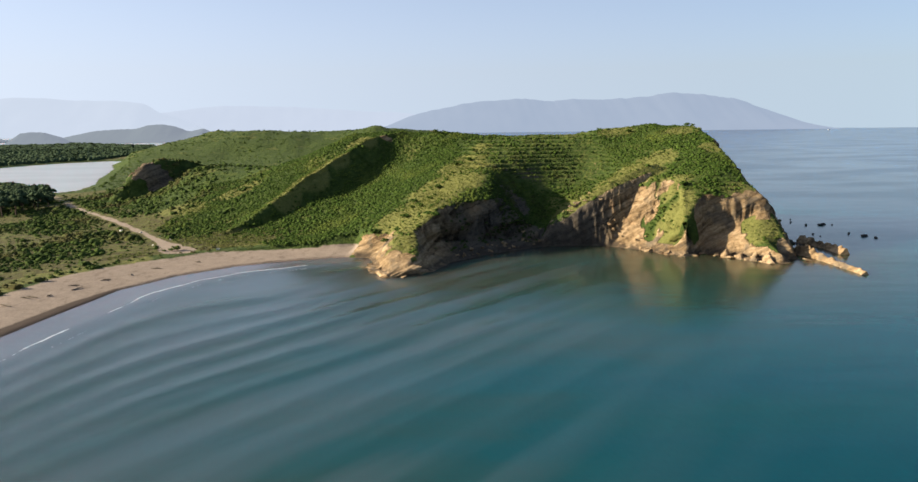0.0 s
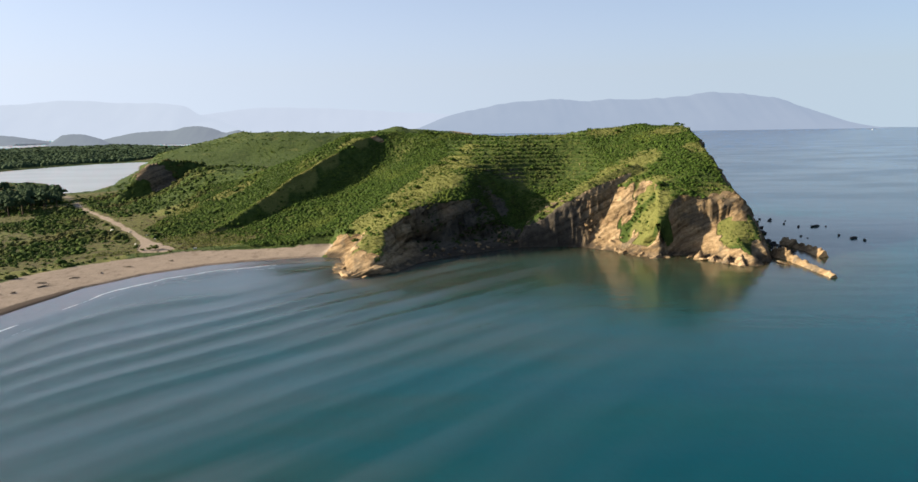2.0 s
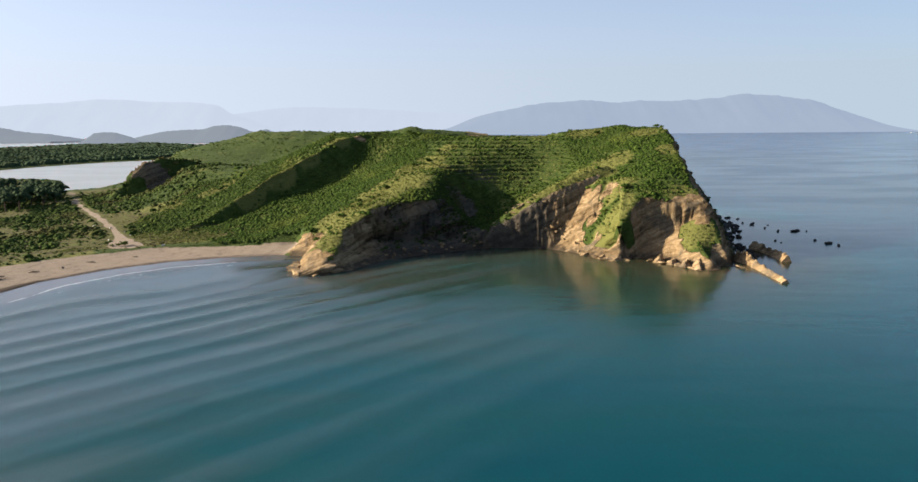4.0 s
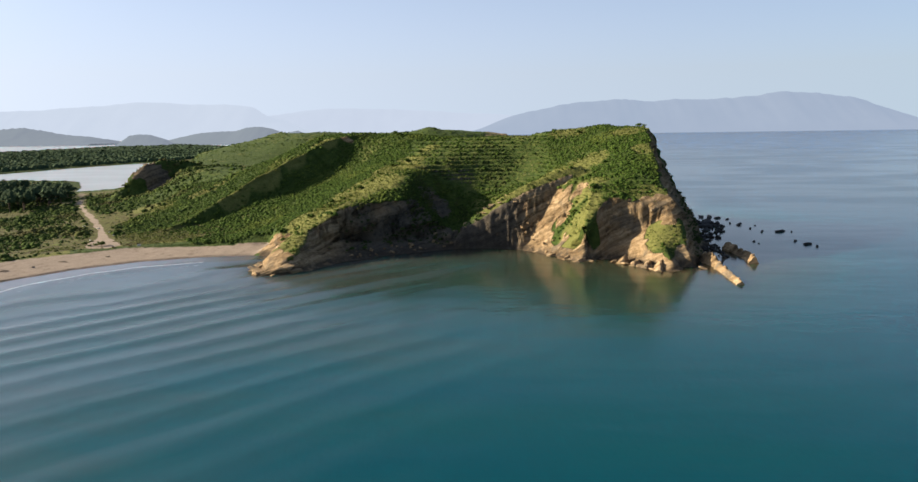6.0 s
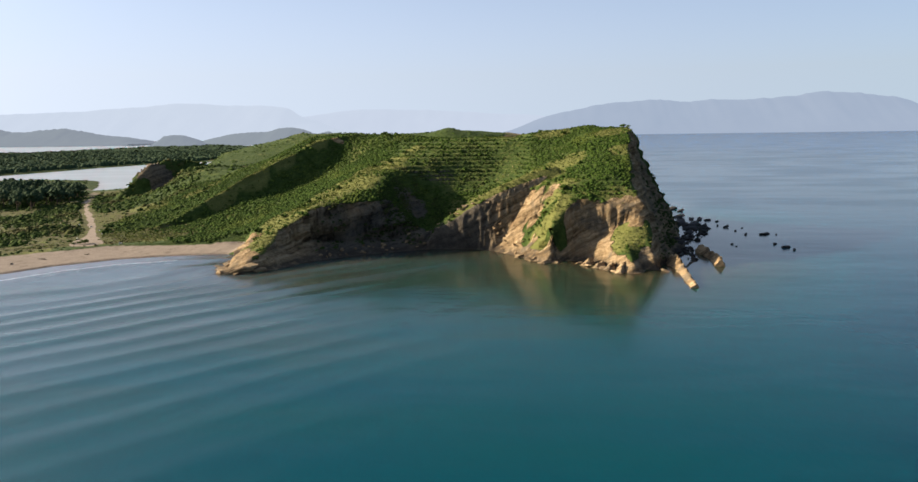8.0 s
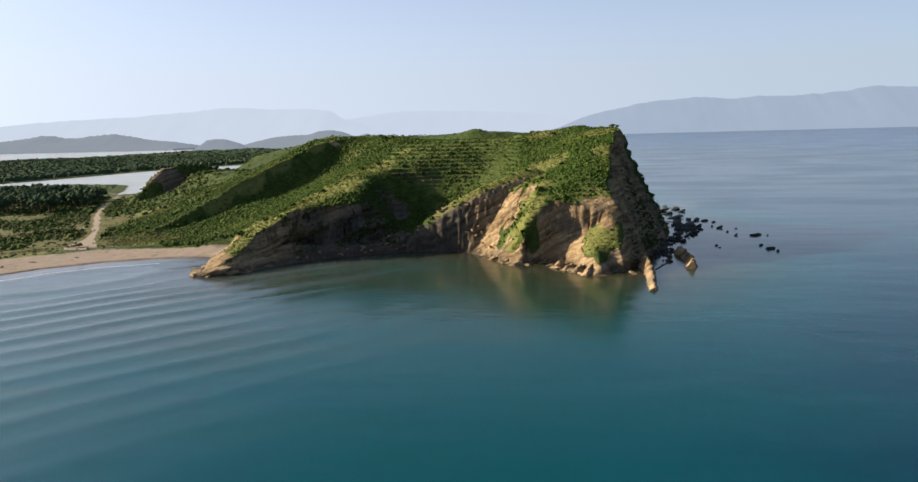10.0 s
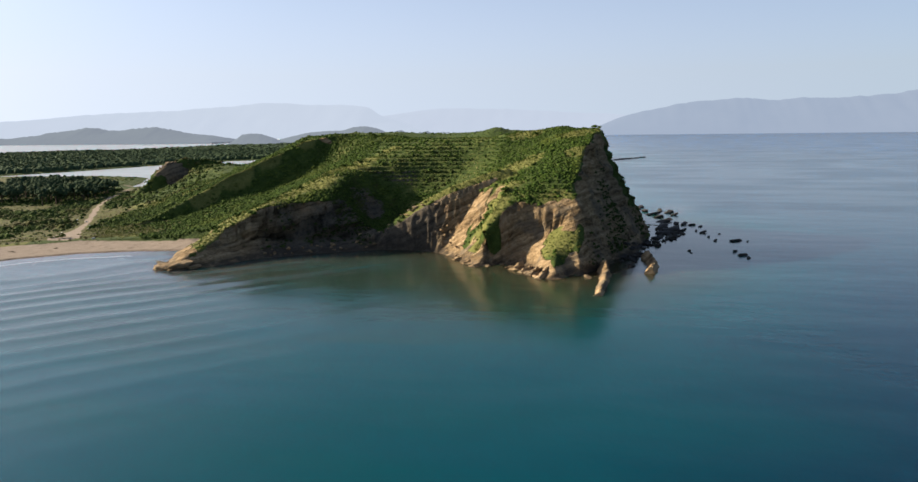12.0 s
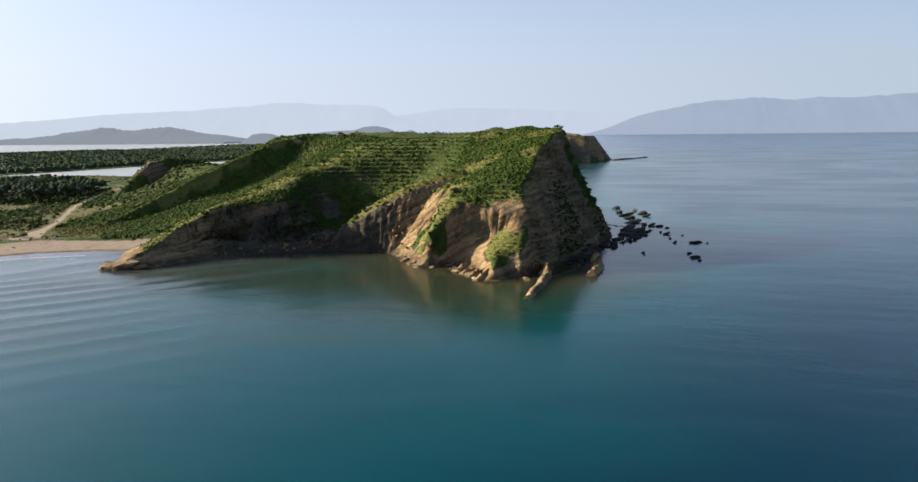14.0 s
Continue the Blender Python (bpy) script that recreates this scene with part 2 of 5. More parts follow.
    nt.links.new(calc(nt, "MULTIPLY_ADD", lagoon, 0.25, calc(nt, "MULTIPLY_ADD", foam, 0.5, calc(nt, "MULTIPLY_ADD", smooth_range(nt, patch, 0.4, 0.62), 0.05, 0.13))), b.inputs["Roughness"])
    small = noise_node(nt, stretched(nt, pos, 0.9, 0.55, 0.5), 1.0, 4.0, 0.6)
    swell = noise_node(nt, stretched(nt, pos, 0.05, 0.11, 0.1), 1.0, 2.0, 0.5)
    h = calc(nt, "ADD", calc(nt, "MULTIPLY", small, 0.12), calc(nt, "MULTIPLY", swell, 0.5))
    bumped(nt, b, h, 0.22, 1.0)
    return m


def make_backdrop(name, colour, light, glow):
    """Far hills; the kilometres of bright air before them are painted in as glow."""
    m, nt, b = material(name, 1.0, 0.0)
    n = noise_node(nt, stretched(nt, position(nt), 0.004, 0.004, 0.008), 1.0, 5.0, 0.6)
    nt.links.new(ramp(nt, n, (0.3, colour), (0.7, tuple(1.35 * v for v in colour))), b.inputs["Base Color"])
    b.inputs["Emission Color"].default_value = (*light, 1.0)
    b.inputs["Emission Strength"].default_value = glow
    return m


ROCK, WET_ROCK, LAND, WATER = make_rock(), make_wet_rock(), make_land(), make_water()


# ---- numeric helpers ----
def value_noise(x, y, seed=0):
    """Smooth lattice noise, 0 to 1, on arrays."""
    xi, yi = np.floor(x).astype(np.int64), np.floor(y).astype(np.int64)
    fx, fy = x - xi, y - yi
    fx, fy = fx * fx * (3 - 2 * fx), fy * fy * (3 - 2 * fy)

    def h(a, b):
        v = (a * 374761393 + b * 668265263 + seed * 982451653) & 0x7FFFFFFF
        v = ((v ^ (v >> 13)) * 1274126177) & 0x7FFFFFFF
        v = ((v ^ (v >> 16)) * 461845907) & 0x7FFFFFFF
        return (v & 0xFFFF) / 65535.0

    top = h(xi, yi) * (1 - fx) + h(xi + 1, yi) * fx
    low = h(xi, yi + 1) * (1 - fx) + h(xi + 1, yi + 1) * fx
    return top * (1 - fy) + low * fy


def fbm(x, y, octaves=4, seed=0, gain=0.5):
    total, amp, norm = 0.0, 1.0, 0.0
    for k in range(octaves):
        total = total + amp * value_noise(x * 2 ** k + 17.3 * k, y * 2 ** k - 9.1 * k, seed + k)
        norm += amp
        amp *= gain
    return total / norm


def ease(v, lo, hi):
    t = np.clip((v - lo) / (hi - lo), 0.0, 1.0)
    return t * t * (3 - 2 * t)


def along(line, x, y):
    """Distance of points to a polyline, and the line's further columns at the nearest place."""
    line = np.array(line, float)
    best = np.full(x.shape, 1e9)
    extra = np.zeros((line.shape[1] - 2, *x.shape))
    for a, b in zip(line[:-1], line[1:]):
        d = b[:2] - a[:2]
        t = np.clip(((x - a[0]) * d[0] + (y - a[1]) * d[1]) / (d @ d), 0, 1)
        r = np.hypot(x - a[0] - t * d[0], y - a[1] - t * d[1])
        near = r < best
        best = np.where(near, r, best)
        for k in range(len(extra)):
            extra[k] = np.where(near, a[2 + k] + t * (b[2 + k] - a[2 + k]), extra[k])
    return best, extra


def inside(poly, x, y):
    res = np.zeros(x.shape, bool)
    for (ax, ay), (bx, by) in zip(poly, poly[1:] + poly[:1]):
        if ay == by:
            continue
        cross = ((ay > y) != (by > y)) & (x < (bx - ax) * (y - ay) / (by - ay) + ax)
        res ^= cross
    return res


# ---- plan of the land: ridge lines, valleys and shores (x, y, height) ----
CREST = [(60, 292, 38.8), (42, 308, 40.0), (25, 312, 38.0), (2, 320, 35.2), (-20, 323, 35.6), (-43, 326, 36.4), (-65, 333, 37.0), (-82, 340, 35.5)]
WEST_SPUR = [(-57, 333, 37.0), (-66, 328, 36.2), (-72, 323, 34.6), (-78, 317, 31.5), (-89, 303, 24.4), (-98, 293, 18.5), (-106, 283, 12.5), (-115, 272, 6.5), (-121, 265, 3.0)]
WEST_FLANK = [(-107, 303, 14.5), (-123, 313, 12.8), (-110, 330, 22), (-135, 345, 15), (-140, 300, 5), (-155, 330, 7), (-128, 285, 4), (-125, 380, 20)]
SCARP_FOOT = [(-100, 278, 7.0), (-91, 287, 11.5), (-79, 297, 14.5), (-68, 307, 19.5), (-60, 316, 25.5)]
GULLY = [(-104, 262, 3.5), (-92, 276, 8.0), (-80, 284, 12.0), (-65, 295, 17.8), (-56, 305, 23.2), (-47, 316, 30)]
FOOT_SPUR = [(-61, 205, 3.6), (-59, 214, 6.0), (-57, 225, 9.3), (-47, 233, 15.3), (-37, 240, 16.6), (-27, 255, 21.8), (-26, 263, 24), (-25, 296, 30), (-50, 281, 21.8), (-45, 255, 18)]
FOOT_SLOPE = [(-68, 235, 7.2), (-83, 246, 4.3), (-62, 262, 13.5), (-76, 264, 8.5), (-90, 256, 4.0), (-62, 248, 11.5)]
MIDDLE = [(-14, 278, 25.8), (1, 290, 29.2), (-5, 275, 22.1), (10, 279, 24.1), (-3, 262, 14), (-14, 253, 7), (24, 285, 29.5)]
MID_SPUR = [(30, 256, 26.2), (25, 254.2, 25.0), (18, 251.8, 22.8), (12, 250, 20.6), (4, 248.4, 16.4), (-5, 246.4, 10.4), (-9, 245.2, 7.4), (-12.5, 244.5, 2.0)]
NOSE = [(35, 249, 23.6), (38, 230, 17.6), (33, 225, 13.0), (28, 217, 2.5), (27, 237, 19.5)]
EAST = [(32, 298, 35.1), (49, 240, 23.6), (46, 261, 30.4), (50, 229, 17.5), (52, 224, 13.5), (52, 217, 7.2), (51, 212, 4.8),
        (68, 292, 39.5), (66, 268, 35), (66, 250, 29), (65, 238, 23), (66, 226, 16)]
EAST_RIM = [(54.6, 208.5, 4.0), (57.2, 224.6, 12.7), (56.4, 227.8, 16.5), (53.8, 233.4, 20.0), (53.2, 243, 24.3), (54.8, 252, 28.2), (55.9, 268, 33.4), (57.8, 289, 38.2), (56, 303, 38), (48, 318, 34)]
NORTH = [(62, 312, 34), (45, 332, 24), (0, 362, 20), (-50, 375, 24), (-95, 400, 15), (-60, 450, 8), (-10, 430, 8), (-150, 470, 5), (-120, 560, 5)]
KNOB = [(-162, 392, 19), (-168, 380, 15.0), (-172, 412, 19), (-176, 370, 8), (-187, 377, 7), (-205, 392, 5), (-198, 403, 8), (-159, 373, 20.5)]
KNOB_RIDGE = [(-164, 414, 19.5), (-172, 404, 23.8), (-181, 394.5, 24.9), (-188, 388, 23.6), (-193, 383, 18.5), (-198, 377, 10.5), (-203, 371, 4.5), (-206, 367, 2.5)]
BACK_HILL = [(-284, 914, 38), (-220, 890, 33), (-150, 900, 30), (-95, 883, 40), (-60, 890, 34.5), (-20, 905, 29), (18, 920, 28), (-363, 990, 19), (-295, 810, 13), (-240, 780, 8), (-160, 700, 5), (-60, 800, 10), (-330, 1100, 10)]
LOWLAND = [(-130, 241, 2.2), (-107, 245, 2.2), (-143, 222, 2), (-158, 188, 2), (-200, 200, 2), (-230, 300, 1.8), (-175, 271, 1.8), (-215, 345, 1.8),
           (-250, 430, 1.5), (-300, 530, 1.2), (-320, 250, 2), (-600, 500, 1.5), (-700, 900, 2), (-200, 0, 2), (-500, 100, 2), (-420, 1000, 2), (-385, 955, 3), (-450, 1100, 2), (-500, 1200, 2), (-900, 1500, 2), (-2000, 800, 2)]

# shore: x, y, slope of the foot, width of the foot, slope of the face behind it
SHORE = [(-400, -900, 0.1, 20, 1), (-190, -150, 0.08, 20, 1), (-150, 40, 0.08, 20, 1), (-141, 110, 0.08, 20, 1), (-136.5, 147, 0.08, 20, 1),
         (-133, 167, 0.08, 20, 1), (-129, 189, 0.08, 20, 1), (-120, 206, 0.08, 20, 1), (-107, 219, 0.08, 18, 1), (-91, 227, 0.09, 15, 1),
         (-76, 230.5, 0.14, 9, 1), (-68, 228, 0.9, 4, 1.2), (-66, 219, 1.6, 3, 1.0), (-64.5, 207, 1.7, 2.5, 0.8), (-62, 199, 1.1, 3, 0.5),
         (-56, 197.5, 1.2, 2, 1.0), (-50, 204, 0.9, 3, 2.8), (-44.5, 217, 0.55, 9, 4.0), (-33, 229, 0.6, 6.0, 3.6), (-21, 237, 0.55, 5, 2.3),
         (-11, 243, 0.6, 1.5, 2.0)]
SHORE += [(-3, 243.2, 0.5, 2.5, 1.9), (5, 242.6, 0.5, 2.5, 2.0), (11, 239.5, 0.7, 1.5, 1.4), (17, 233, 0.9, 1.2, 1.25), (22, 226, 1.2, 1.5, 1.3), (27.5, 219, 1.6, 2, 2.8),
          (31, 220.5, 1.6, 1, 4.5), (34, 222.3, 1.0, 1, 4.0), (39, 222.5, 0.9, 1, 3.0), (43, 217.5, 0.9, 1, 1.7), (46.5, 211, 0.9, 1, 1.7), (50, 203.5, 1.0, 1.5, 1.6),
          (53, 205, 1.2, 2, 1.6), (54.5, 211, 1.2, 2.5, 1.5), (60, 209, 1.3, 6, 1.7), (66, 214, 0.9, 3, 5), (70, 224, 0.6, 3, 5), (71.5, 238, 0.6, 3, 5),
          (72, 254, 0.6, 3, 5), (76.5, 268, 0.5, 4, 5), (83, 286, 0.4, 5, 4), (85, 300, 0.35, 7, 3), (80, 318, 0.5, 8, 2), (62, 332, 1.0, 9, 1.2),
          (40, 350, 0.8, 9, 1), (0, 440, 0.4, 9, 1), (-45, 520, 0.3, 9, 1), (-70, 650, 0.3, 9, 1), (-50, 790, 0.4, 9, 1), (-12, 866, 0.8, 9, 1),
          (22, 895, 1.3, 9, 1.5), (38, 929, 1.5, 9, 1.5), (34, 965, 1.2, 9, 1), (-60, 1080, 0.6, 9, 1), (-200, 1250, 0.3, 9, 1), (-520, 1500, 0.1, 9, 1),
          (-880, 1950, 0.1, 9, 1), (-1200, 2450, 0.1, 9, 1)]
LAND_OUTLINE = [p[:2] for p in SHORE] + [(-1290, 2480), (-1020, 1960), (-1010, 1700), (-1080, 1400), (-1110, 1172), (-1500, 900), (-3200, 900), (-3200, -900)]
LAGOON = [(-515, 584), (-460, 592), (-400, 600), (-345, 585), (-305, 520), (-285, 478), (-270, 492), (-283, 560), (-303, 615), (-322, 680), (-350, 770), (-385, 860), (-400, 950), (-428, 960),
          (-462, 915), (-475, 869), (-487, 820), (-489, 780), (-490, 740), (-497, 690)]
TRACK = [(-128, 236), (-138, 254), (-152, 277), (-168, 300), (-193, 335), (-222, 380), (-248, 425), (-275, 470), (-320, 520)]


# a bed plane laid bare below a wall of rock at the east point
POCKET = [(31, 219), (33.5, 223), (38, 226.8), (45, 226.6), (52, 225.2), (55, 222), (53.5, 214), (51.5, 203), (46, 202), (33, 218)]


def pocket_height(x, y):
    """Height of the tilted bed, and of the wall that stands behind it."""
    up = 0.805 * (x - 34) + 0.593 * (y - 224)
    bed = 0.3 + 0.76 * np.maximum(up, -1) + 0.9 * (fbm(x * 0.3, y * 0.3, 3, 47) - 0.5)
    out, _ = along([(*p, 0) for p in POCKET + POCKET[:1]], x, y)
    return bed + np.where(inside(POCKET, x, y), 0.0, 4.5 * out)


def hill_height(x, y):
    """A smooth surface through the ridge and valley lines."""
    pts = np.array(CREST + WEST_FLANK + SCARP_FOOT + GULLY + FOOT_SPUR + FOOT_SLOPE + MIDDLE + NOSE + EAST + EAST_RIM[1:-2] + NORTH + KNOB + BACK_HILL + LOWLAND, float)

    def kernel(r2):
        return np.sqrt(r2 + 9.0)

    n = len(pts)
    r2 = (pts[:, None, 0] - pts[None, :, 0]) ** 2 + (pts[:, None, 1] - pts[None, :, 1]) ** 2
    a = np.zeros((n + 1, n + 1))
    a[:n, :n], a[:n, n], a[n, :n] = kernel(r2), 1, 1
    w = np.linalg.solve(a, np.r_[pts[:, 2], 0])
    z = np.full(x.shape, w[n])
    for (px, py, _), k in zip(pts, w):
        z = z + k * kernel((x - px) ** 2 + (y - py) ** 2)
    for ridge, west, east in ((WEST_SPUR, 0.42, 1.2), (KNOB_RIDGE, 2.2, 1.5)):
        z = crested(z, x, y, ridge, west, east)
    return z


def beside(line, x, y):
    """Metres to the right of a polyline (negative to its left), and its height at the nearest place."""
    line = np.array(line, float)
    best, side, height = np.full(x.shape, 1e9), np.zeros(x.shape), np.zeros(x.shape)
    for a, b in zip(line[:-1], line[1:]):
        dx, dy = b[:2] - a[:2]
        t = np.clip(((x - a[0]) * dx + (y - a[1]) * dy) / (dx * dx + dy * dy), 0, 1)
        r = np.hypot(x - a[0] - t * dx, y - a[1] - t * dy)
        near = r < best
        best = np.where(near, r, best)
        side = np.where(near, np.sign((x - a[0]) * dy - (y - a[1]) * dx), side)
        height = np.where(near, a[2] + t * (b[2] - a[2]), height)
    return best * side, height


def crested(z, x, y, ridge, west, east):
    """Raise the ground to a sharp ridge that falls off west and east with slopes of its own."""
    wob = 3.0 * (fbm(x * 0.09, y * 0.09, 4, 101) - 0.5)
    s, top = beside(ridge, x + wob, y + wob)
    roof = top - np.where(s < 0, east * -s, west * s) + 1.2 * (fbm(x * 0.2, y * 0.2, 3, 102) - 0.5) * ease(np.abs(s), 0.5, 4)
    soft = 0.6
    return np.where(np.abs(s) < 60, np.maximum(z, roof) + soft * np.exp(-np.abs(z - roof) / soft) * 0.5, z)


def east_face(x, y):
    """Height of the planar cliff below the east rim."""
    wob = (0.8 + 3.7 * ease(y, 230, 246)) * (fbm(x * 0.11, y * 0.11, 4, 103) - 0.5)
    s, top = beside(EAST_RIM, x + wob, y)
    rill = 1 - np.abs(2 * fbm(y * 0.16 + x * 0.05, x * 0.05, 3, 104) - 1)
    face = top - (1.55 + 0.4 * ease(y, 258, 284)) * s - 2.6 * ease(s, 0.2, 2.0) * ease(y, 240, 265) - 1.6 * rill * ease(s, 1.0, 6.0) + 1.2 * (fbm(x * 0.3, y * 0.3, 3, 105) - 0.5)
    return np.where(s > 0, face, top - 6.0 * s)


def shore_distance(x, y):
    """Metres inland (positive) or out to sea, and foot slope, foot width and face slope there."""
    d, (foot, width, face) = along(SHORE, x, y)
    land = inside(LAND_OUTLINE, x, y)
    border, _ = along(LAND_OUTLINE[len(SHORE) - 1:-1], x, y)
    d = np.where(land, np.minimum(d, border * 0.6), -np.minimum(d, border))
    lag, _ = along(LAGOON + LAGOON[:1], x, y)
    lag = np.where(inside(LAGOON, x, y), -lag, lag)
    near = lag < d
    return np.minimum(d, lag), np.where(near, 0.12, foot), np.where(near, 9.0, width), np.where(near, 1.0, face)


def land_height(x, y):
    d, foot, width, face = shore_distance(x, y)
    rocky = ease(foot, 0.25, 0.5)
    jitter = 1.0 + 0.35 * (fbm(x * 0.13, y * 0.13, 3, 5) - 0.5)
    rills = 1 - np.abs(2 * fbm(x * 0.15 + y * 0.03, y * 0.15, 3, 91) - 1)
    calm = 0.3
    ragged = d + calm * rocky * (2.6 * (fbm(x * 0.22, y * 0.22, 4, 9) - 0.5) - 2.6 * ease(d, 1, 5) * (rills - 0.72)) + (1 - rocky) * 0.8 * (fbm(x * 0.1, y * 0.1, 3, 3) - 0.5)
    hill = hill_height(x, y)
    hill = hill + ease(y, 680, 820) * ease(hill, 3, 14) * (7 * (fbm(x * 0.014, y * 0.006, 4, 131) - 0.5) + 4 * (fbm(x * 0.04, y * 0.04, 3, 132) - 0.5))
    hill = np.maximum(hill, 1.3) + 1.0 * (fbm(x * 0.09, y * 0.09, 4, 2) - 0.5) * ease(hill, 2, 8)
    zone = terrace_zone(x, y)
    step = 1.35
    ph = np.mod(hill, step) / step
    hill = hill + zone * step * 0.95 * (ease(ph, 0.55, 0.95) - ph)
    cliff = 0.25 + foot * np.minimum(ragged, width) + face * jitter * np.maximum(ragged - width, 0)
    cliff = np.where((np.abs(x - 70) < 30) & (y > 205) & (y < 325), np.minimum(cliff, east_face(x, y)), cliff)
    cliff = np.where((np.abs(x - 43) < 25) & (np.abs(y - 217) < 28), np.minimum(cliff, pocket_height(x, y)), cliff)
    sharp = 0.9
    soft = -np.log(np.exp(-np.clip(hill, -50, 50) / sharp) + np.exp(-np.clip(cliff, -50, 60) / sharp)) * sharp
    z = np.where(rocky > 0.5, soft, np.minimum(hill, cliff))
    # the spur between the two bays: a grassy back and a wall of rock towards the point
    s, top = beside(MID_SPUR, x + 0.8 * (fbm(x * 0.14, y * 0.14, 3, 111) - 0.5), y + 1.2 * (fbm(x * 0.08, y * 0.08, 3, 112) - 0.5))
    spur = top - np.where(s < 0, 0.85 * np.minimum(-s, 2.8) + 2.6 * np.maximum(-s - 2.8, 0), 0.7 * s)
    raised = (spur > z) & (np.abs(x - 8) < 24) & (np.abs(y - 250) < 16) & (d > 0.3)
    z = np.where(raised, spur, z)
    cliff = np.where(raised & (s > -2.9), hill + 3, cliff)
    z = np.where(ragged < 0, np.maximum(-6.0, 0.25 + 0.35 * ragged), z)
    return z, d, foot, hill - cliff


# bare scars on the slopes: x, y, half width, half depth
SCARS = [(-61, 204, 6.5, 9), (-66, 327, 5, 1.5), (52, 226, 9, 4.5), (58, 232, 4, 7), (-168, 380, 3, 3), (-184, 386, 11, 5.0)]
# cliff that plants have taken back: x, y, half width, half depth
OVERGROWN = [(-3, 258, 6, 5), (50, 219.5, 3.6, 5.2), (26.5, 226, 4.8, 6), (28, 233.5, 6.8, 8.5), (41, 239, 8, 4.5)]


def bareness(x, y, over, d, foot):
    """How far soil and plants have slid off: 1 on open rock."""
    b = ease(over + 6 * (fbm(x * 0.12, y * 0.12, 4, 62) - 0.5) + 6 * (fbm(x * 0.4, y * 0.4, 3, 63) - 0.5), 0.0, 2.0) * (foot > 0.3) * (d < 45)
    for cx, cy, rx, ry in SCARS:
        r = np.hypot((x - cx) / rx, (y - cy) / ry) + 1.1 * (fbm(x * 0.3, y * 0.3, 3, 64) - 0.5)
        b = np.maximum(b, 1 - ease(r, 0.8, 1.1))
    return b * overgrown(x, y)


def overgrown(x, y):
    """0 where plants cover the rock again."""
    k = np.ones(x.shape)
    for cx, cy, rx, ry in OVERGROWN:
        r = np.hypot((x - cx) / rx, (y - cy) / ry) + 1.8 * (fbm(x * 0.25, y * 0.25, 4, 65) - 0.5)
        k = k * ease(r, 0.6, 1.25)
    return k


def beach_width(x, y):
    return 19 - 8 * ease(x, -125, -85) + 4 * (fbm(x * 0.05, y * 0.05, 3, 8) - 0.5)


# open grass: x, y, radius
MEADOWS = [(-58, 220, 14), (-52, 242, 12), (-44, 258, 11), (-36, 274, 10), (-31, 290, 6), (-26, 303, 4), (0, 251, 6), (8, 253, 7), (16, 256, 8), (25, 260, 8), (34, 266, 7),
           (31, 241, 5), (28.5, 230, 6), (-96, 300, 7), (-86, 312, 6), (-104, 288, 6), (-76, 326, 6), (30, 305, 7), (8, 316, 7), (52, 288, 6), (53, 262, 4), (50, 230, 5),
           (-112, 252, 10), (-125, 262, 9), (50, 220, 5), (-128, 322, 8), (-150, 318, 10), (-152, 205, 9), (-160, 190, 9), (-142, 222, 8), (-166, 172, 9)]


def meadow(x, y):
    m = np.zeros(x.shape)
    for a, b, r in MEADOWS:
        m = np.maximum(m, 1 - ease(np.hypot(x - a, y - b) + 0.9 * r * (fbm(x * 0.1, y * 0.1, 3, 121) - 0.5), 0.7 * r, 1.6 * r))
    return m


def terrace_zone(x, y):
    a = ease(y, 262, 272) * (1 - ease(y, 312, 320)) * ease(x, -40, -28) * (1 - ease(x, 14, 26))
    b = ease(y, 236, 244) * (1 - ease(y, 285, 295)) * ease(x, 30, 36) * (1 - ease(x, 54, 60)) * 0.22
    b = np.maximum(b, 0.28 * ease(y, 250, 262) * (1 - ease(y, 296, 306)) * ease(x, -104, -92) * (1 - ease(x, -62, -54)))
    c = ease(y, 840, 870) * ease(-x, 200, 230) * (1 - ease(-x, 300, 330)) * 0.8
    return np.maximum(np.maximum(a, b), c)


def spread(lo, hi, step, far_lo, far_hi, grow, calm=0.0, slow=1.012):
    """Coordinates that lie close between lo and hi and ever wider apart beyond, slowly so for the first calm metres."""
    mid = list(np.arange(lo, hi, step))

    def onward(v, end, sign):
        out, s, start = [], step, v
        while sign * v < sign * end:
            s *= slow if abs(v - start) < calm else grow
            v += sign * s
            out.append(v)
        return out

    return np.array(onward(mid[0], far_lo, -1)[::-1] + mid + onward(mid[-1], far_hi, 1))


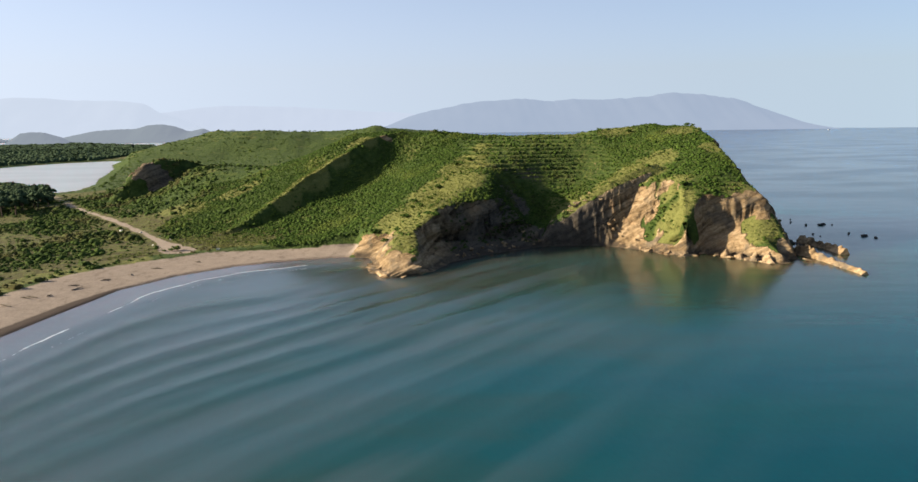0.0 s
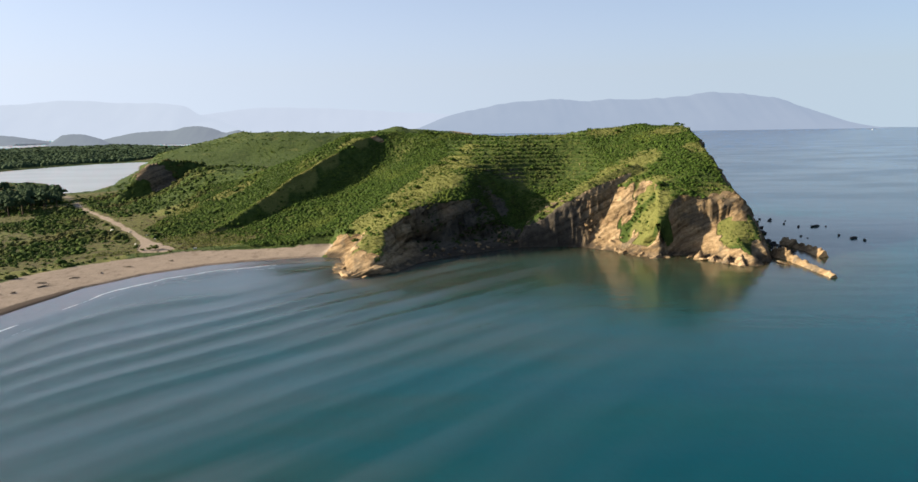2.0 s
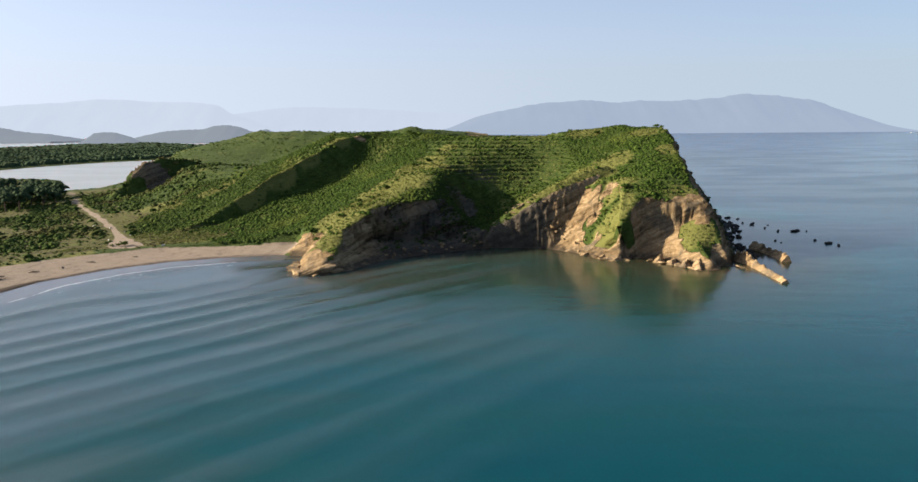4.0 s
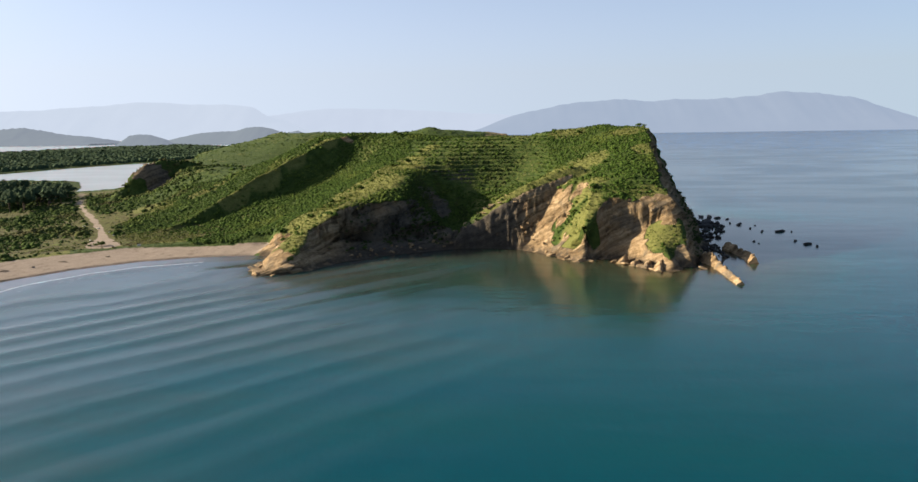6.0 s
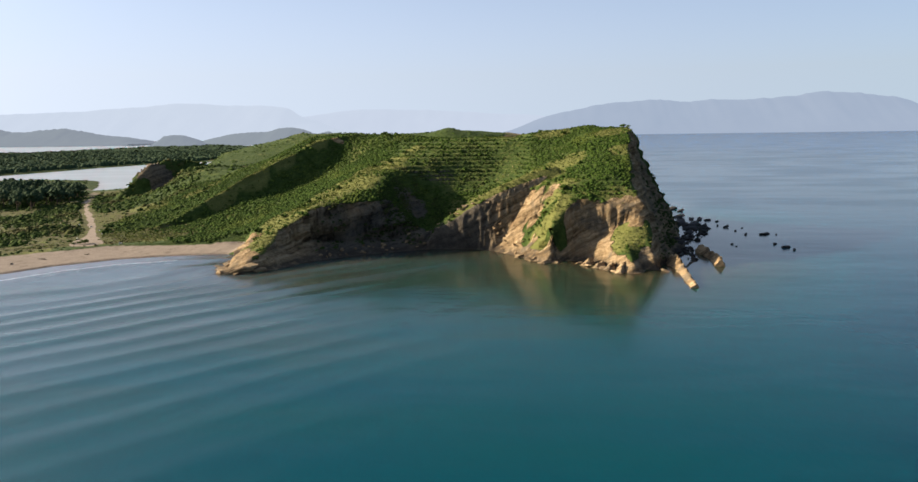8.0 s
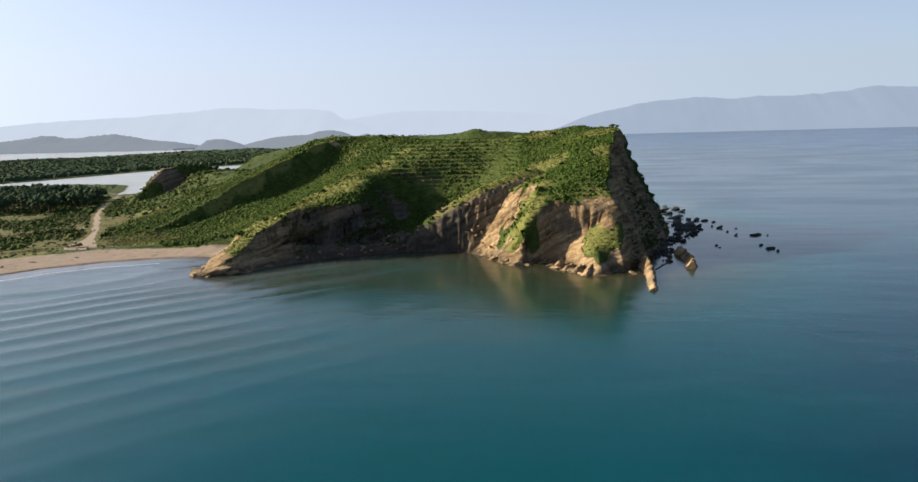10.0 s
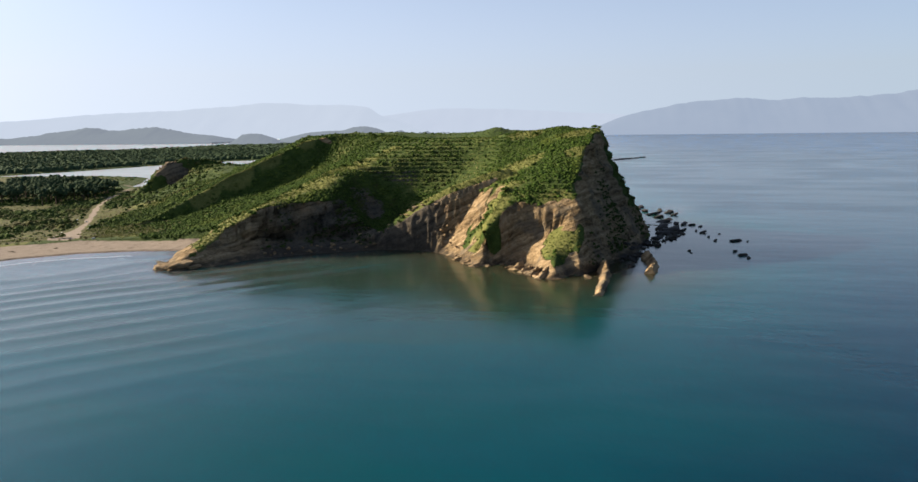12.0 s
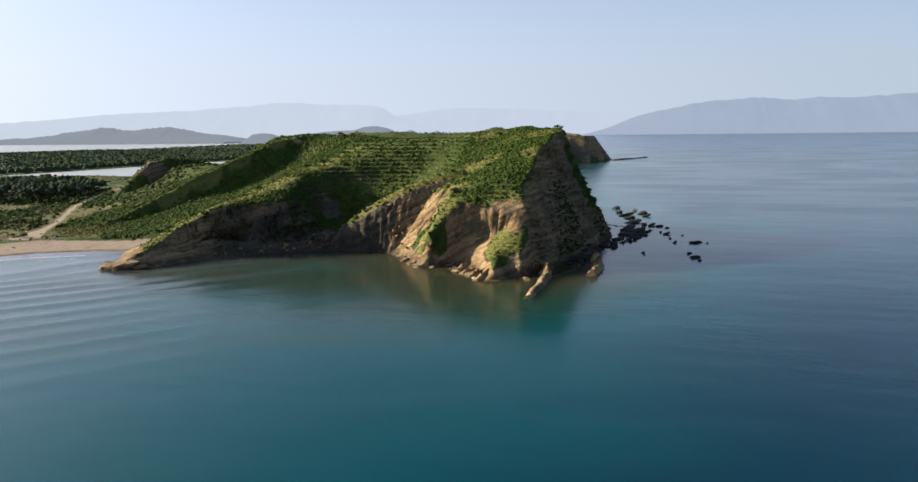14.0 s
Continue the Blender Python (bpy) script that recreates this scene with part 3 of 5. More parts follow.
def grid_mesh(name, xs, ys, xyz, keep=None):
    nx, ny = len(xs), len(ys)
    idx = np.arange(nx * ny).reshape(ny, nx)
    quads = np.stack([idx[:-1, :-1], idx[:-1, 1:], idx[1:, 1:], idx[1:, :-1]], -1).reshape(-1, 4)
    if keep is not None:
        quads = quads[keep.reshape(-1)[quads].any(1)]
    used, quads = np.unique(quads, return_inverse=True)
    quads = quads.reshape(-1, 4)
    me = bpy.data.meshes.new(name)
    me.vertices.add(len(used))
    me.vertices.foreach_set("co", xyz.reshape(-1, 3)[used].astype(np.float32).ravel())
    me.loops.add(quads.size)
    me.loops.foreach_set("vertex_index", quads.astype(np.int32).ravel())
    me.polygons.add(len(quads))
    me.polygons.foreach_set("loop_start", np.arange(0, quads.size, 4, dtype=np.int32))
    me.polygons.foreach_set("use_smooth", np.ones(len(quads), bool))
    me.update(calc_edges=True)
    return me, used


def set_attribute(me, name, values):
    a = me.attributes.new(name, "FLOAT", "POINT")
    a.data.foreach_set("value", np.asarray(values, np.float32).ravel())


# hollows under the cliffs: x, y, radius, depth, height of the roof
HOLLOWS = [(-38, 226, 9, 6.0, 7.5), (-24, 238, 8, 3.0, 5.0)]


def weathered(x, y, z, gx, gy, bare):
    """Push steep faces in and out along tilted beds, and hollow out the feet of the cliffs."""
    steep = np.hypot(gx, gy)
    cliffy = np.maximum(ease(steep, 0.9, 2.2), 0.22 * bare)
    bed = z - 0.50 * x + 0.12 * y + 1.5 * (fbm(x * 0.08, y * 0.08, 2, 22) - 0.5)
    calm = (1 - 0.55 * ease(x, 52, 58)) * (1 - 0.85 * ease(x, -14, -8) * (1 - ease(x, 24, 30)) * ease(y, 240, 244)) * (1 - 0.7 * ease(x, 26, 32) * (1 - ease(y, 234, 240)))
    ledge = (ease(fbm(bed * 0.8, (x + y) * 0.04, 3, 21), 0.38, 0.62) - 0.5) * 2.2 * calm
    ledge = ledge + (ease(fbm(bed * 2.1, (x + y) * 0.06, 2, 24), 0.4, 0.6) - 0.5) * 0.9
    ledge = ledge + (fbm(x * 0.35 + z * 0.4, y * 0.35 - z * 0.3, 4, 33) - 0.5) * 0.9 * calm
    ledge = ledge - 0.8 * calm * ease(np.abs(2 * fbm(x * 0.11 - z * 0.02, y * 0.11, 3, 35) - 1), 0.16, 0.0)
    for cx, cy, r, deep, roof in HOLLOWS:
        low = 1 - ease(z + 1.2 * (fbm(x * 0.3, y * 0.3, 2, 37) - 0.5), 0.55 * roof, roof)
        ledge = ledge - deep * low * ease(z, 0.6, 2.0) * (1 - ease(np.hypot(x - cx, y - cy), 0.4 * r, 1.2 * r))
    n = np.maximum(steep, 1e-6)
    return x - gx / n * ledge * cliffy, y - gy / n * ledge * cliffy


def build_land():
    xs = spread(-125, 96, 0.62, -3000, 150, 1.045, 85)
    ys = spread(195, 335, 0.62, -700, 2500, 1.045, 80)
    x, y = np.meshgrid(xs, ys)
    z, d, k, over = land_height(x, y)
    gy, gx = np.gradient(z, ys, xs)
    steep = np.hypot(gx, gy)
    bare = bareness(x, y, over, d, k) * (z > 0.4)
    px, py = weathered(x, y, z, gx, gy, bare)
    z = z + 0.35 * (fbm(x * 0.6, y * 0.6, 3, 41) - 0.5) * ease(z, 1.5, 3)
    me, used = grid_mesh("ground", xs, ys, np.stack([px, py, z], -1), keep=(d > -25))
    pick = lambda v: v.reshape(-1)[used]
    set_attribute(me, "rock", pick((0.15 + 0.85 * overgrown(x, y)) * np.maximum(bare * (0.62 + 0.7 * (fbm(x * 0.10, y * 0.10, 4, 61) - 0.42) + 0.25 * (1 - ease(z, 2, 6)) - 0.42 * ease(x, 58, 64) * ease(z, 9, 14)), ease(steep, 0.9, 1.5) * (k > 0.45) * (d < 45)) + 0.8 * bare * (x < -160) * ease(steep, 0.5, 1.0) * (0.3 + 1.1 * fbm(x * 0.25, y * 0.25, 3, 68)) + (k > 0.45) * (d < 12) * (y < 330) * (1 - ease(z, 1.6, 3.2)) + 0.55 * (y > 850) * (x > -30) * (z > 1) * fbm(x * 0.03, y * 0.03, 3, 66) * 1.5))
    beach = (k < 0.3) * (d < 60) * (x > -260) * (y < 260)
    wide = beach_width(x, y)
    track, _ = along(TRACK, x, y)
    track = track + 2.2 * (fbm(x * 0.12, y * 0.12, 3, 83) - 0.5)
    path = 0.85 * (1 - ease(track, 0.6 + 3.0 * (1 - ease(y, 236, 262)), 1.8 + 5 * (1 - ease(y, 236, 262))))
    sand = np.maximum(beach * (1 - ease(d, wide - 4, wide + 5)) * (1 - ease(z, 2.0, 3.2)), path)
    sand = np.maximum(sand, (k > 1.0) * (x > -50) * (x < 14) * (y > 225) * (1 - ease(z, 0.9, 1.8)))
    set_attribute(me, "sand", pick(sand))
    set_attribute(me, "wet", pick((1 - ease(d, 0.5, 2.2 + 2.5 * (1 - ease(y, 165, 200)))) * beach * (1 - 0.55 * ease(y, 172, 195)) + 0.5 * (k > 1)))
    set_attribute(me, "scrub", pick(np.maximum(1.25 * (1 - ease(z, 3, 6)) * (k < 0.3) * ease(d + 14 * (fbm(x * 0.05, y * 0.05, 3, 81) - 0.5), 20, 34), 0.35 * ease(y, 420, 520) * (1 - ease(y, 560, 640)))))
    set_attribute(me, "tide", pick(0.85 * (1 - ease(z, 0.7, 2.0)) * (k > 0.35)))
    # Shade painted on bay wall, east face and knob; bay rock is greyer too.
    set_attribute(me, "marl_shade", pick(1.0 * ease(x, -50, -38) * (1 - ease(x, 6, 16)) * (z < 26) + 0.45 * ease(x, 56, 61) + 0.8 * (x < -160)))
    phase = np.mod(z, 1.35) / 1.35
    strips = 0.5 * ease(terrace_zone(x, y), 0.35, 0.7) * ((phase < 0.08) | (phase > 0.62))
    set_attribute(me, "meadow", pick(np.maximum(meadow(x, y), strips)))
    me.materials.append(LAND)
    ground = tagged(new("ground", me), "green headland with ochre cliffs, sand beach and flat scrub", "ground", kind="structure")
    return ground


def build_sea():
    xs = spread(-150, 120, 1.5, -4950, 4950, 1.06)
    ys = spread(40, 260, 1.5, -4000, 4950, 1.06)
    x, y = np.meshgrid(xs, ys)
    d, foot, width, face = shore_distance(x, y)
    beach_d, _ = along([p for p in SHORE if p[2] < 0.3 and p[1] < 260], x, y)
    off = -d
    # swell: crests turn from the open bay's direction to the line of the beach
    warp = 5 * (fbm(x * 0.012, y * 0.012, 3, 4) - 0.5) + 1.6 * (fbm(x * 0.06, y * 0.06, 2, 6) - 0.5)
    oblique = 0.766 * (x + 133) - 0.643 * (y - 150)
    turn = ease(beach_d, 5, 50)
    way = (1 - turn) * beach_d + turn * oblique + warp
    side = 0.643 * x + 0.766 * y
    reach = (1 - 0.35 * ease(way, 40, 90)) * (1 - ease(way, 90, 200)) * ease(off, 0.5, 5) * (1 - ease(x, -50, 50)) * ease(way, -60, -10)
    crest = np.sin(2 * np.pi * np.log1p(0.02 * np.maximum(way + 60, 0) / 7.0) / 0.02)
    crest = 2 * ((1 + crest) / 2) ** 2.4 - 0.7
    z = 0.055 * reach * crest * (0.2 + 1.5 * ease(fbm(way * 0.05, side * 0.015, 3, 14), 0.3, 0.7))
    streaks = ease(fbm(way * 0.14, side * 0.012, 4, 15), 0.36, 0.66)
    me, used = grid_mesh("sea", xs, ys, np.stack([x, y, z], -1), keep=np.hypot(x, y) < 4900)
    pick = lambda v: v.reshape(-1)[used]
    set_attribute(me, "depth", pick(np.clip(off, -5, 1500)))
    set_attribute(me, "shelf", pick(ease(x, 10, 150) * ease(off, 2, 70)))
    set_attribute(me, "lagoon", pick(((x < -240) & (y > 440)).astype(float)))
    shoal = (1 - ease(np.hypot((x - 90) / 13, (y - 385) / 28) + 0.9 * (fbm(x * 0.06, y * 0.06, 3, 71) - 0.5), 0.3, 1.2)) * 0.7
    set_attribute(me, "shoal", pick(shoal))
    set_attribute(me, "surf", pick(ease(y, 110, 150) * (1 - ease(y, 212, 228)) * (x < -85) * (off > 0)))
    set_attribute(me, "shallow_sheen", pick((1 - ease(beach_d, 7, 17)) * (x < -72) * 0.9))
    set_attribute(me, "silt_sheen", pick((1 - ease(beach_d, 15, 165)) * (1 - ease(x, -50, 45)) * (0.15 + 0.44 * streaks)))
    me.materials.append(WATER)
    return tagged(new("sea", me), "calm teal sea with long low swells", "water", kind="structure")


build_land()
build_sea()


# ---- far hills ----
def part(name, me, mat, parent, label="", smooth=False):
    """One mesh object under a thing or a part. me: a mesh or a bmesh."""
    if isinstance(me, bmesh.types.BMesh):
        data = bpy.data.meshes.new(name)
        me.to_mesh(data)
        me.free()
        me = data
    if mat is not None:
        me.materials.append(mat)
    if smooth:
        me.polygons.foreach_set("use_smooth", np.ones(len(me.polygons), bool))
    ob = new(name, me)
    ob.parent = parent
    if label:
        ob["label"] = label
    return ob


def thing(name, at, label, category, group=""):
    ob = new(name)
    ob.empty_display_size = 0.5
    ob.location = at
    return tagged(ob, label, category, group)


def mesh_of(name, verts, faces):
    me = bpy.data.meshes.new(name)
    me.from_pydata(np.asarray(verts).tolist(), [], [tuple(f) for f in faces])
    me.update()
    return me


def far_ridge(name, profile, y, depth, mat, label, rough=0.07, step=14.0, seed=3, canopy=0.0):
    """A range of hills: heights along x at the distance y, falling off to both sides."""
    px, pz = np.array(profile, float).T
    xs = np.arange(px[0], px[-1] + step, step)
    zs = np.interp(xs, px, pz)
    zs = np.convolve(np.pad(zs, 1, "edge"), np.ones(3) / 3, "valid")
    zs = np.maximum(zs * (1 + rough * (fbm(xs / 90.0, xs * 0 + seed, 4, seed) - 0.5)), -5)
    rows = np.linspace(-1, 1, 25)
    x, v = np.meshgrid(xs, rows)
    fall = np.clip(1 - np.abs(v), 0, 1)
    spur = 0.7 + 0.6 * fbm(x / 160.0, v * 1.5 + 4, 4, seed + 7)
    z = zs[None, :] * np.where(np.abs(v) < 0.04, 1.0, fall ** (0.7 * spur + 0.25)) - 3 * (fall < 0.02)
    z = z + canopy * fbm(x / 9.0, v * depth / 9.0, 3, seed + 2) * ease(fall, 0.02, 0.15)
    me, _ = grid_mesh(name, xs, rows, np.stack([x, y + v * depth, z], -1))
    me.materials.append(mat)
    return tagged(new(name, me), label, "hills", kind="structure")


# Emission colours stand in for the haze in front of each range.
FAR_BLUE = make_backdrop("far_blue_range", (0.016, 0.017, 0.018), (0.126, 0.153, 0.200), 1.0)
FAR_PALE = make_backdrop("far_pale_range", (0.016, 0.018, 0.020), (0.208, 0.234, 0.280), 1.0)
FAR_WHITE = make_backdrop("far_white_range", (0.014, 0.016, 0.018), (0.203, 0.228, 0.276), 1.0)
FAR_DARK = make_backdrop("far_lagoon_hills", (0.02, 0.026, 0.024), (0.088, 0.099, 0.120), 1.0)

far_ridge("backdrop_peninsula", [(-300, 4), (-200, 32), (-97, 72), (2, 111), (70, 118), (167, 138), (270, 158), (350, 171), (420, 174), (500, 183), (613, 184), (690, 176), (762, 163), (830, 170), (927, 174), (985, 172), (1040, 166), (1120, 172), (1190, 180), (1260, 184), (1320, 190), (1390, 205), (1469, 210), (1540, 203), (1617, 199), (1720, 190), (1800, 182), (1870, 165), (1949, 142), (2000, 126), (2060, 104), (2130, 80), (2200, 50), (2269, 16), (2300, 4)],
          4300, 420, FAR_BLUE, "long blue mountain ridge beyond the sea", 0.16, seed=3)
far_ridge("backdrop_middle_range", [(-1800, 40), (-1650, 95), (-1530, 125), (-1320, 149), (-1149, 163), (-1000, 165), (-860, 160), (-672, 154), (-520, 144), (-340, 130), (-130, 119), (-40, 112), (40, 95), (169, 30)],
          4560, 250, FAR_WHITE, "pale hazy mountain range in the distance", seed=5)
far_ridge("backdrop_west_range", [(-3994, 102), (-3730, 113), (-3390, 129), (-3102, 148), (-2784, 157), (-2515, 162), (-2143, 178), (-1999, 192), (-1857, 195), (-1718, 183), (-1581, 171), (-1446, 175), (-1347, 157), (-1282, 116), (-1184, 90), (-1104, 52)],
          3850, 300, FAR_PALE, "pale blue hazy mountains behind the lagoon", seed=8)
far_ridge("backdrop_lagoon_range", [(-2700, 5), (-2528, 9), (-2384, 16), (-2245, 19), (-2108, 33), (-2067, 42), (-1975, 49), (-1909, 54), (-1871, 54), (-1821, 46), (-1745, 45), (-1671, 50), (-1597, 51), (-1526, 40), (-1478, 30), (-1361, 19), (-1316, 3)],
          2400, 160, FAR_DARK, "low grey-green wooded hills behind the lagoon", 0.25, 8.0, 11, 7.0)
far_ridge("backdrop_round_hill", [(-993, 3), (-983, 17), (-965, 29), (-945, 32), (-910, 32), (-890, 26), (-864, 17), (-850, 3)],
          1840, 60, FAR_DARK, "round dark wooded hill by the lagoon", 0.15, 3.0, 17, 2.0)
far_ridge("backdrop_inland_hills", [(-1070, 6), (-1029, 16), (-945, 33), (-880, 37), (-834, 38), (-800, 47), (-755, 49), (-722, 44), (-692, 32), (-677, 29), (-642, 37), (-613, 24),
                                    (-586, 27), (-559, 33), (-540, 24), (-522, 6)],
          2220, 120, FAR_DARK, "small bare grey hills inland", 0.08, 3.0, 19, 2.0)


# ---- vegetation ----
def make_leaf(name, dark, light, dry, scale=0.06):
    m, nt, b = material(name, 0.9, 0.05)
    geo = nt.nodes.new("ShaderNodeNewGeometry")
    per = geo.outputs["Random Per Island"]
    wide = noise_node(nt, geo.outputs["Position"], scale, 3.0, 0.6)
    c = mix(nt, per, dark, light)
    c = mix(nt, calc(nt, "MULTIPLY", smooth_range(nt, wide, 0.48, 0.72), 0.75), c, dry)
    nt.links.new(c, b.inputs["Base Color"])
    return m


BUSH_LEAF = make_leaf("bush_leaves", (0.018, 0.036, 0.006), (0.054, 0.086, 0.014), (0.082, 0.102, 0.019))
GRASS_LEAF = make_leaf("grass_blades", (0.060, 0.085, 0.016), (0.118, 0.132, 0.030), (0.168, 0.158, 0.046))
SCRUB_LEAF = make_leaf("scrub_leaves", (0.018, 0.034, 0.007), (0.058, 0.086, 0.016), (0.084, 0.064, 0.026), 0.035)
CLIFF_LEAF = make_leaf("cliff_leaves", (0.016, 0.028, 0.008), (0.045, 0.062, 0.014), (0.075, 0.072, 0.025))
TREE_LEAF = make_leaf("tree_leaves", (0.030, 0.050, 0.024), (0.046, 0.070, 0.032), (0.055, 0.076, 0.036))


def make_bark():
    m, nt, b = material("bark", 0.95, 0.1)
    n = noise_node(nt, stretched(nt, position(nt), 6, 6, 1.2), 1.0, 4.0, 0.6)
    nt.links.new(ramp(nt, n, (0.3, (0.045, 0.032, 0.022)), (0.7, (0.14, 0.105, 0.075))), b.inputs["Base Color"])
    return m


BARK = make_bark()


def clump(rng, leaves, size, core=True):
    """A rounded bush of unit radius: a lumpy core and many leaf sprays round it. Triangles."""
    verts, tris = [], []
    if core:
        rings = [(0.0, 0.80, 7), (0.42, 0.70, 7), (0.72, 0.40, 5)]
        start = []
        for z, r, n in rings:
            start.append((len(verts), n))
            for i in range(n):
                a = 2 * math.pi * (i + rng.uniform(-0.25, 0.25)) / n
                k = r * rng.uniform(0.8, 1.1)
                verts.append((k * math.cos(a), k * math.sin(a), z * rng.uniform(0.85, 1.1)))
        verts.append((0, 0, 0.85))
        for (s0, n0), (s1, n1) in zip(start[:-1], start[1:]):
            for i in range(max(n0, n1)):
                a0, a1 = s0 + i % n0, s0 + (i + 1) % n0
                b0, b1 = s1 + i * n1 // max(n0, n1) % n1, s1 + (i + 1) * n1 // max(n0, n1) % n1
                tris.append((a0, a1, b1))
                if b0 != b1:
                    tris.append((a0, b1, b0))
        s, n = start[-1]
        tris += [(s + i, s + (i + 1) % n, len(verts) - 1) for i in range(n)]
    for _ in range(leaves):
        a, e = rng.uniform(0, 2 * math.pi), math.asin(rng.uniform(0.0, 1.0))
        r = rng.uniform(0.78, 1.08)
        c = np.array((r * math.cos(a) * math.cos(e), r * math.sin(a) * math.cos(e), 0.05 + 0.95 * r * math.sin(e)))
        out = c / np.linalg.norm(c) + rng.normal(size=3) * 0.28 + np.array((0, 0, 0.35))
        u = np.cross(out, rng.normal(size=3))
        v = np.cross(out, u)
        u, v = u / np.linalg.norm(u), v / np.linalg.norm(v)
        s = size * rng.uniform(0.6, 1.2)
        k = len(verts)
        verts += [c + u * s, c - 0.5 * u * s + 0.8 * v * s, c - 0.6 * u * s - 0.7 * v * s, c + 0.2 * v * s - 1.1 * u * s]
        tris += [(k, k + 1, k + 2), (k + 1, k + 3, k + 2)]
    return np.array(verts), np.array(tris)


def tufts(rng, blades):
    """A tuft of long grass of unit radius."""
    verts, tris = [], []
    for _ in range(blades):
        a, r, lean = rng.uniform(0, 6.28), rng.uniform(0, 0.8), rng.uniform(0.1, 0.6)
        p = np.array((r * math.cos(a), r * math.sin(a), -0.1))
        side = np.array((-math.sin(a + rng.uniform(-1, 1)), math.cos(a), 0)) * rng.uniform(0.10, 0.22)
        tip = p + np.array((lean * math.cos(a), lean * math.sin(a), rng.uniform(0.5, 1.0)))
        k = len(verts)
        verts += [p - side, p + side, tip]
        tris.append((k, k + 1, k + 2))
    return np.array(verts), np.array(tris)


def scattered(name, models, places, sizes, heights, mat, label, seed):
    """One object of many plants, too many to count."""
    rng = np.random.default_rng(seed)
    vs, ts, base = [], [], 0
    kind = rng.integers(0, len(models), len(places))
    for k, (mv, mt) in enumerate(models):
        at, s, h = places[kind == k], sizes[kind == k], heights[kind == k]
        if not len(at):
            continue
        a = rng.uniform(0, 2 * np.pi, len(at))[:, None]
        x = (mv[None, :, 0] * np.cos(a) - mv[None, :, 1] * np.sin(a)) * s[:, None] + at[:, :1]
        y = (mv[None, :, 0] * np.sin(a) + mv[None, :, 1] * np.cos(a)) * s[:, None] + at[:, 1:2]
        z = mv[None, :, 2] * h[:, None] + at[:, 2:3]
        vs.append(np.stack([x, y, z], -1).reshape(-1, 3))
        ts.append((mt[None] + (base + np.arange(len(at)) * len(mv))[:, None, None]).reshape(-1, 3))
        base += len(at) * len(mv)
    v, t = np.concatenate(vs).astype(np.float32), np.concatenate(ts).astype(np.int32)
    me = bpy.data.meshes.new(name)
    me.vertices.add(len(v))
    me.vertices.foreach_set("co", v.ravel())
    me.loops.add(t.size)
    me.loops.foreach_set("vertex_index", t.ravel())
    me.polygons.add(len(t))
    me.polygons.foreach_set("loop_start", np.arange(0, t.size, 3, dtype=np.int32))
    me.update(calc_edges=True)
    me.materials.append(mat)
    return tagged(new(name, me), label, "plants", kind="stuff")


def ground_at(x, y):
    """Height, slope, metres inland and foot slope of the shore at each place."""
    z, d, foot, over = land_height(x, y)
    e = 0.6
    zx, zy = land_height(x + e, y)[0], land_height(x, y + e)[0]
    bare = (bareness(x, y, over, d, foot) > 0.45) & (value_noise(x * 0.5, y * 0.5, 3) < 0.88 - 0.16 * (x < 5) * (x > -40))
    return z, np.hypot(zx - z, zy - z) / e * (0.30 + 0.70 * overgrown(x, y)) + 2.0 * bare, d, foot


def jittered(x0, x1, y0, y1, gap, seed):
    rng = np.random.default_rng(seed)
    x, y = np.meshgrid(np.arange(x0, x1, gap), np.arange(y0, y1, gap))
    x, y = x.ravel(), y.ravel()
    return x + rng.uniform(-0.5, 0.5, x.shape) * gap, y + rng.uniform(-0.5, 0.5, y.shape) * gap, rng


def on_track(x, y):
    return along(TRACK, x, y)[0] < 3.0


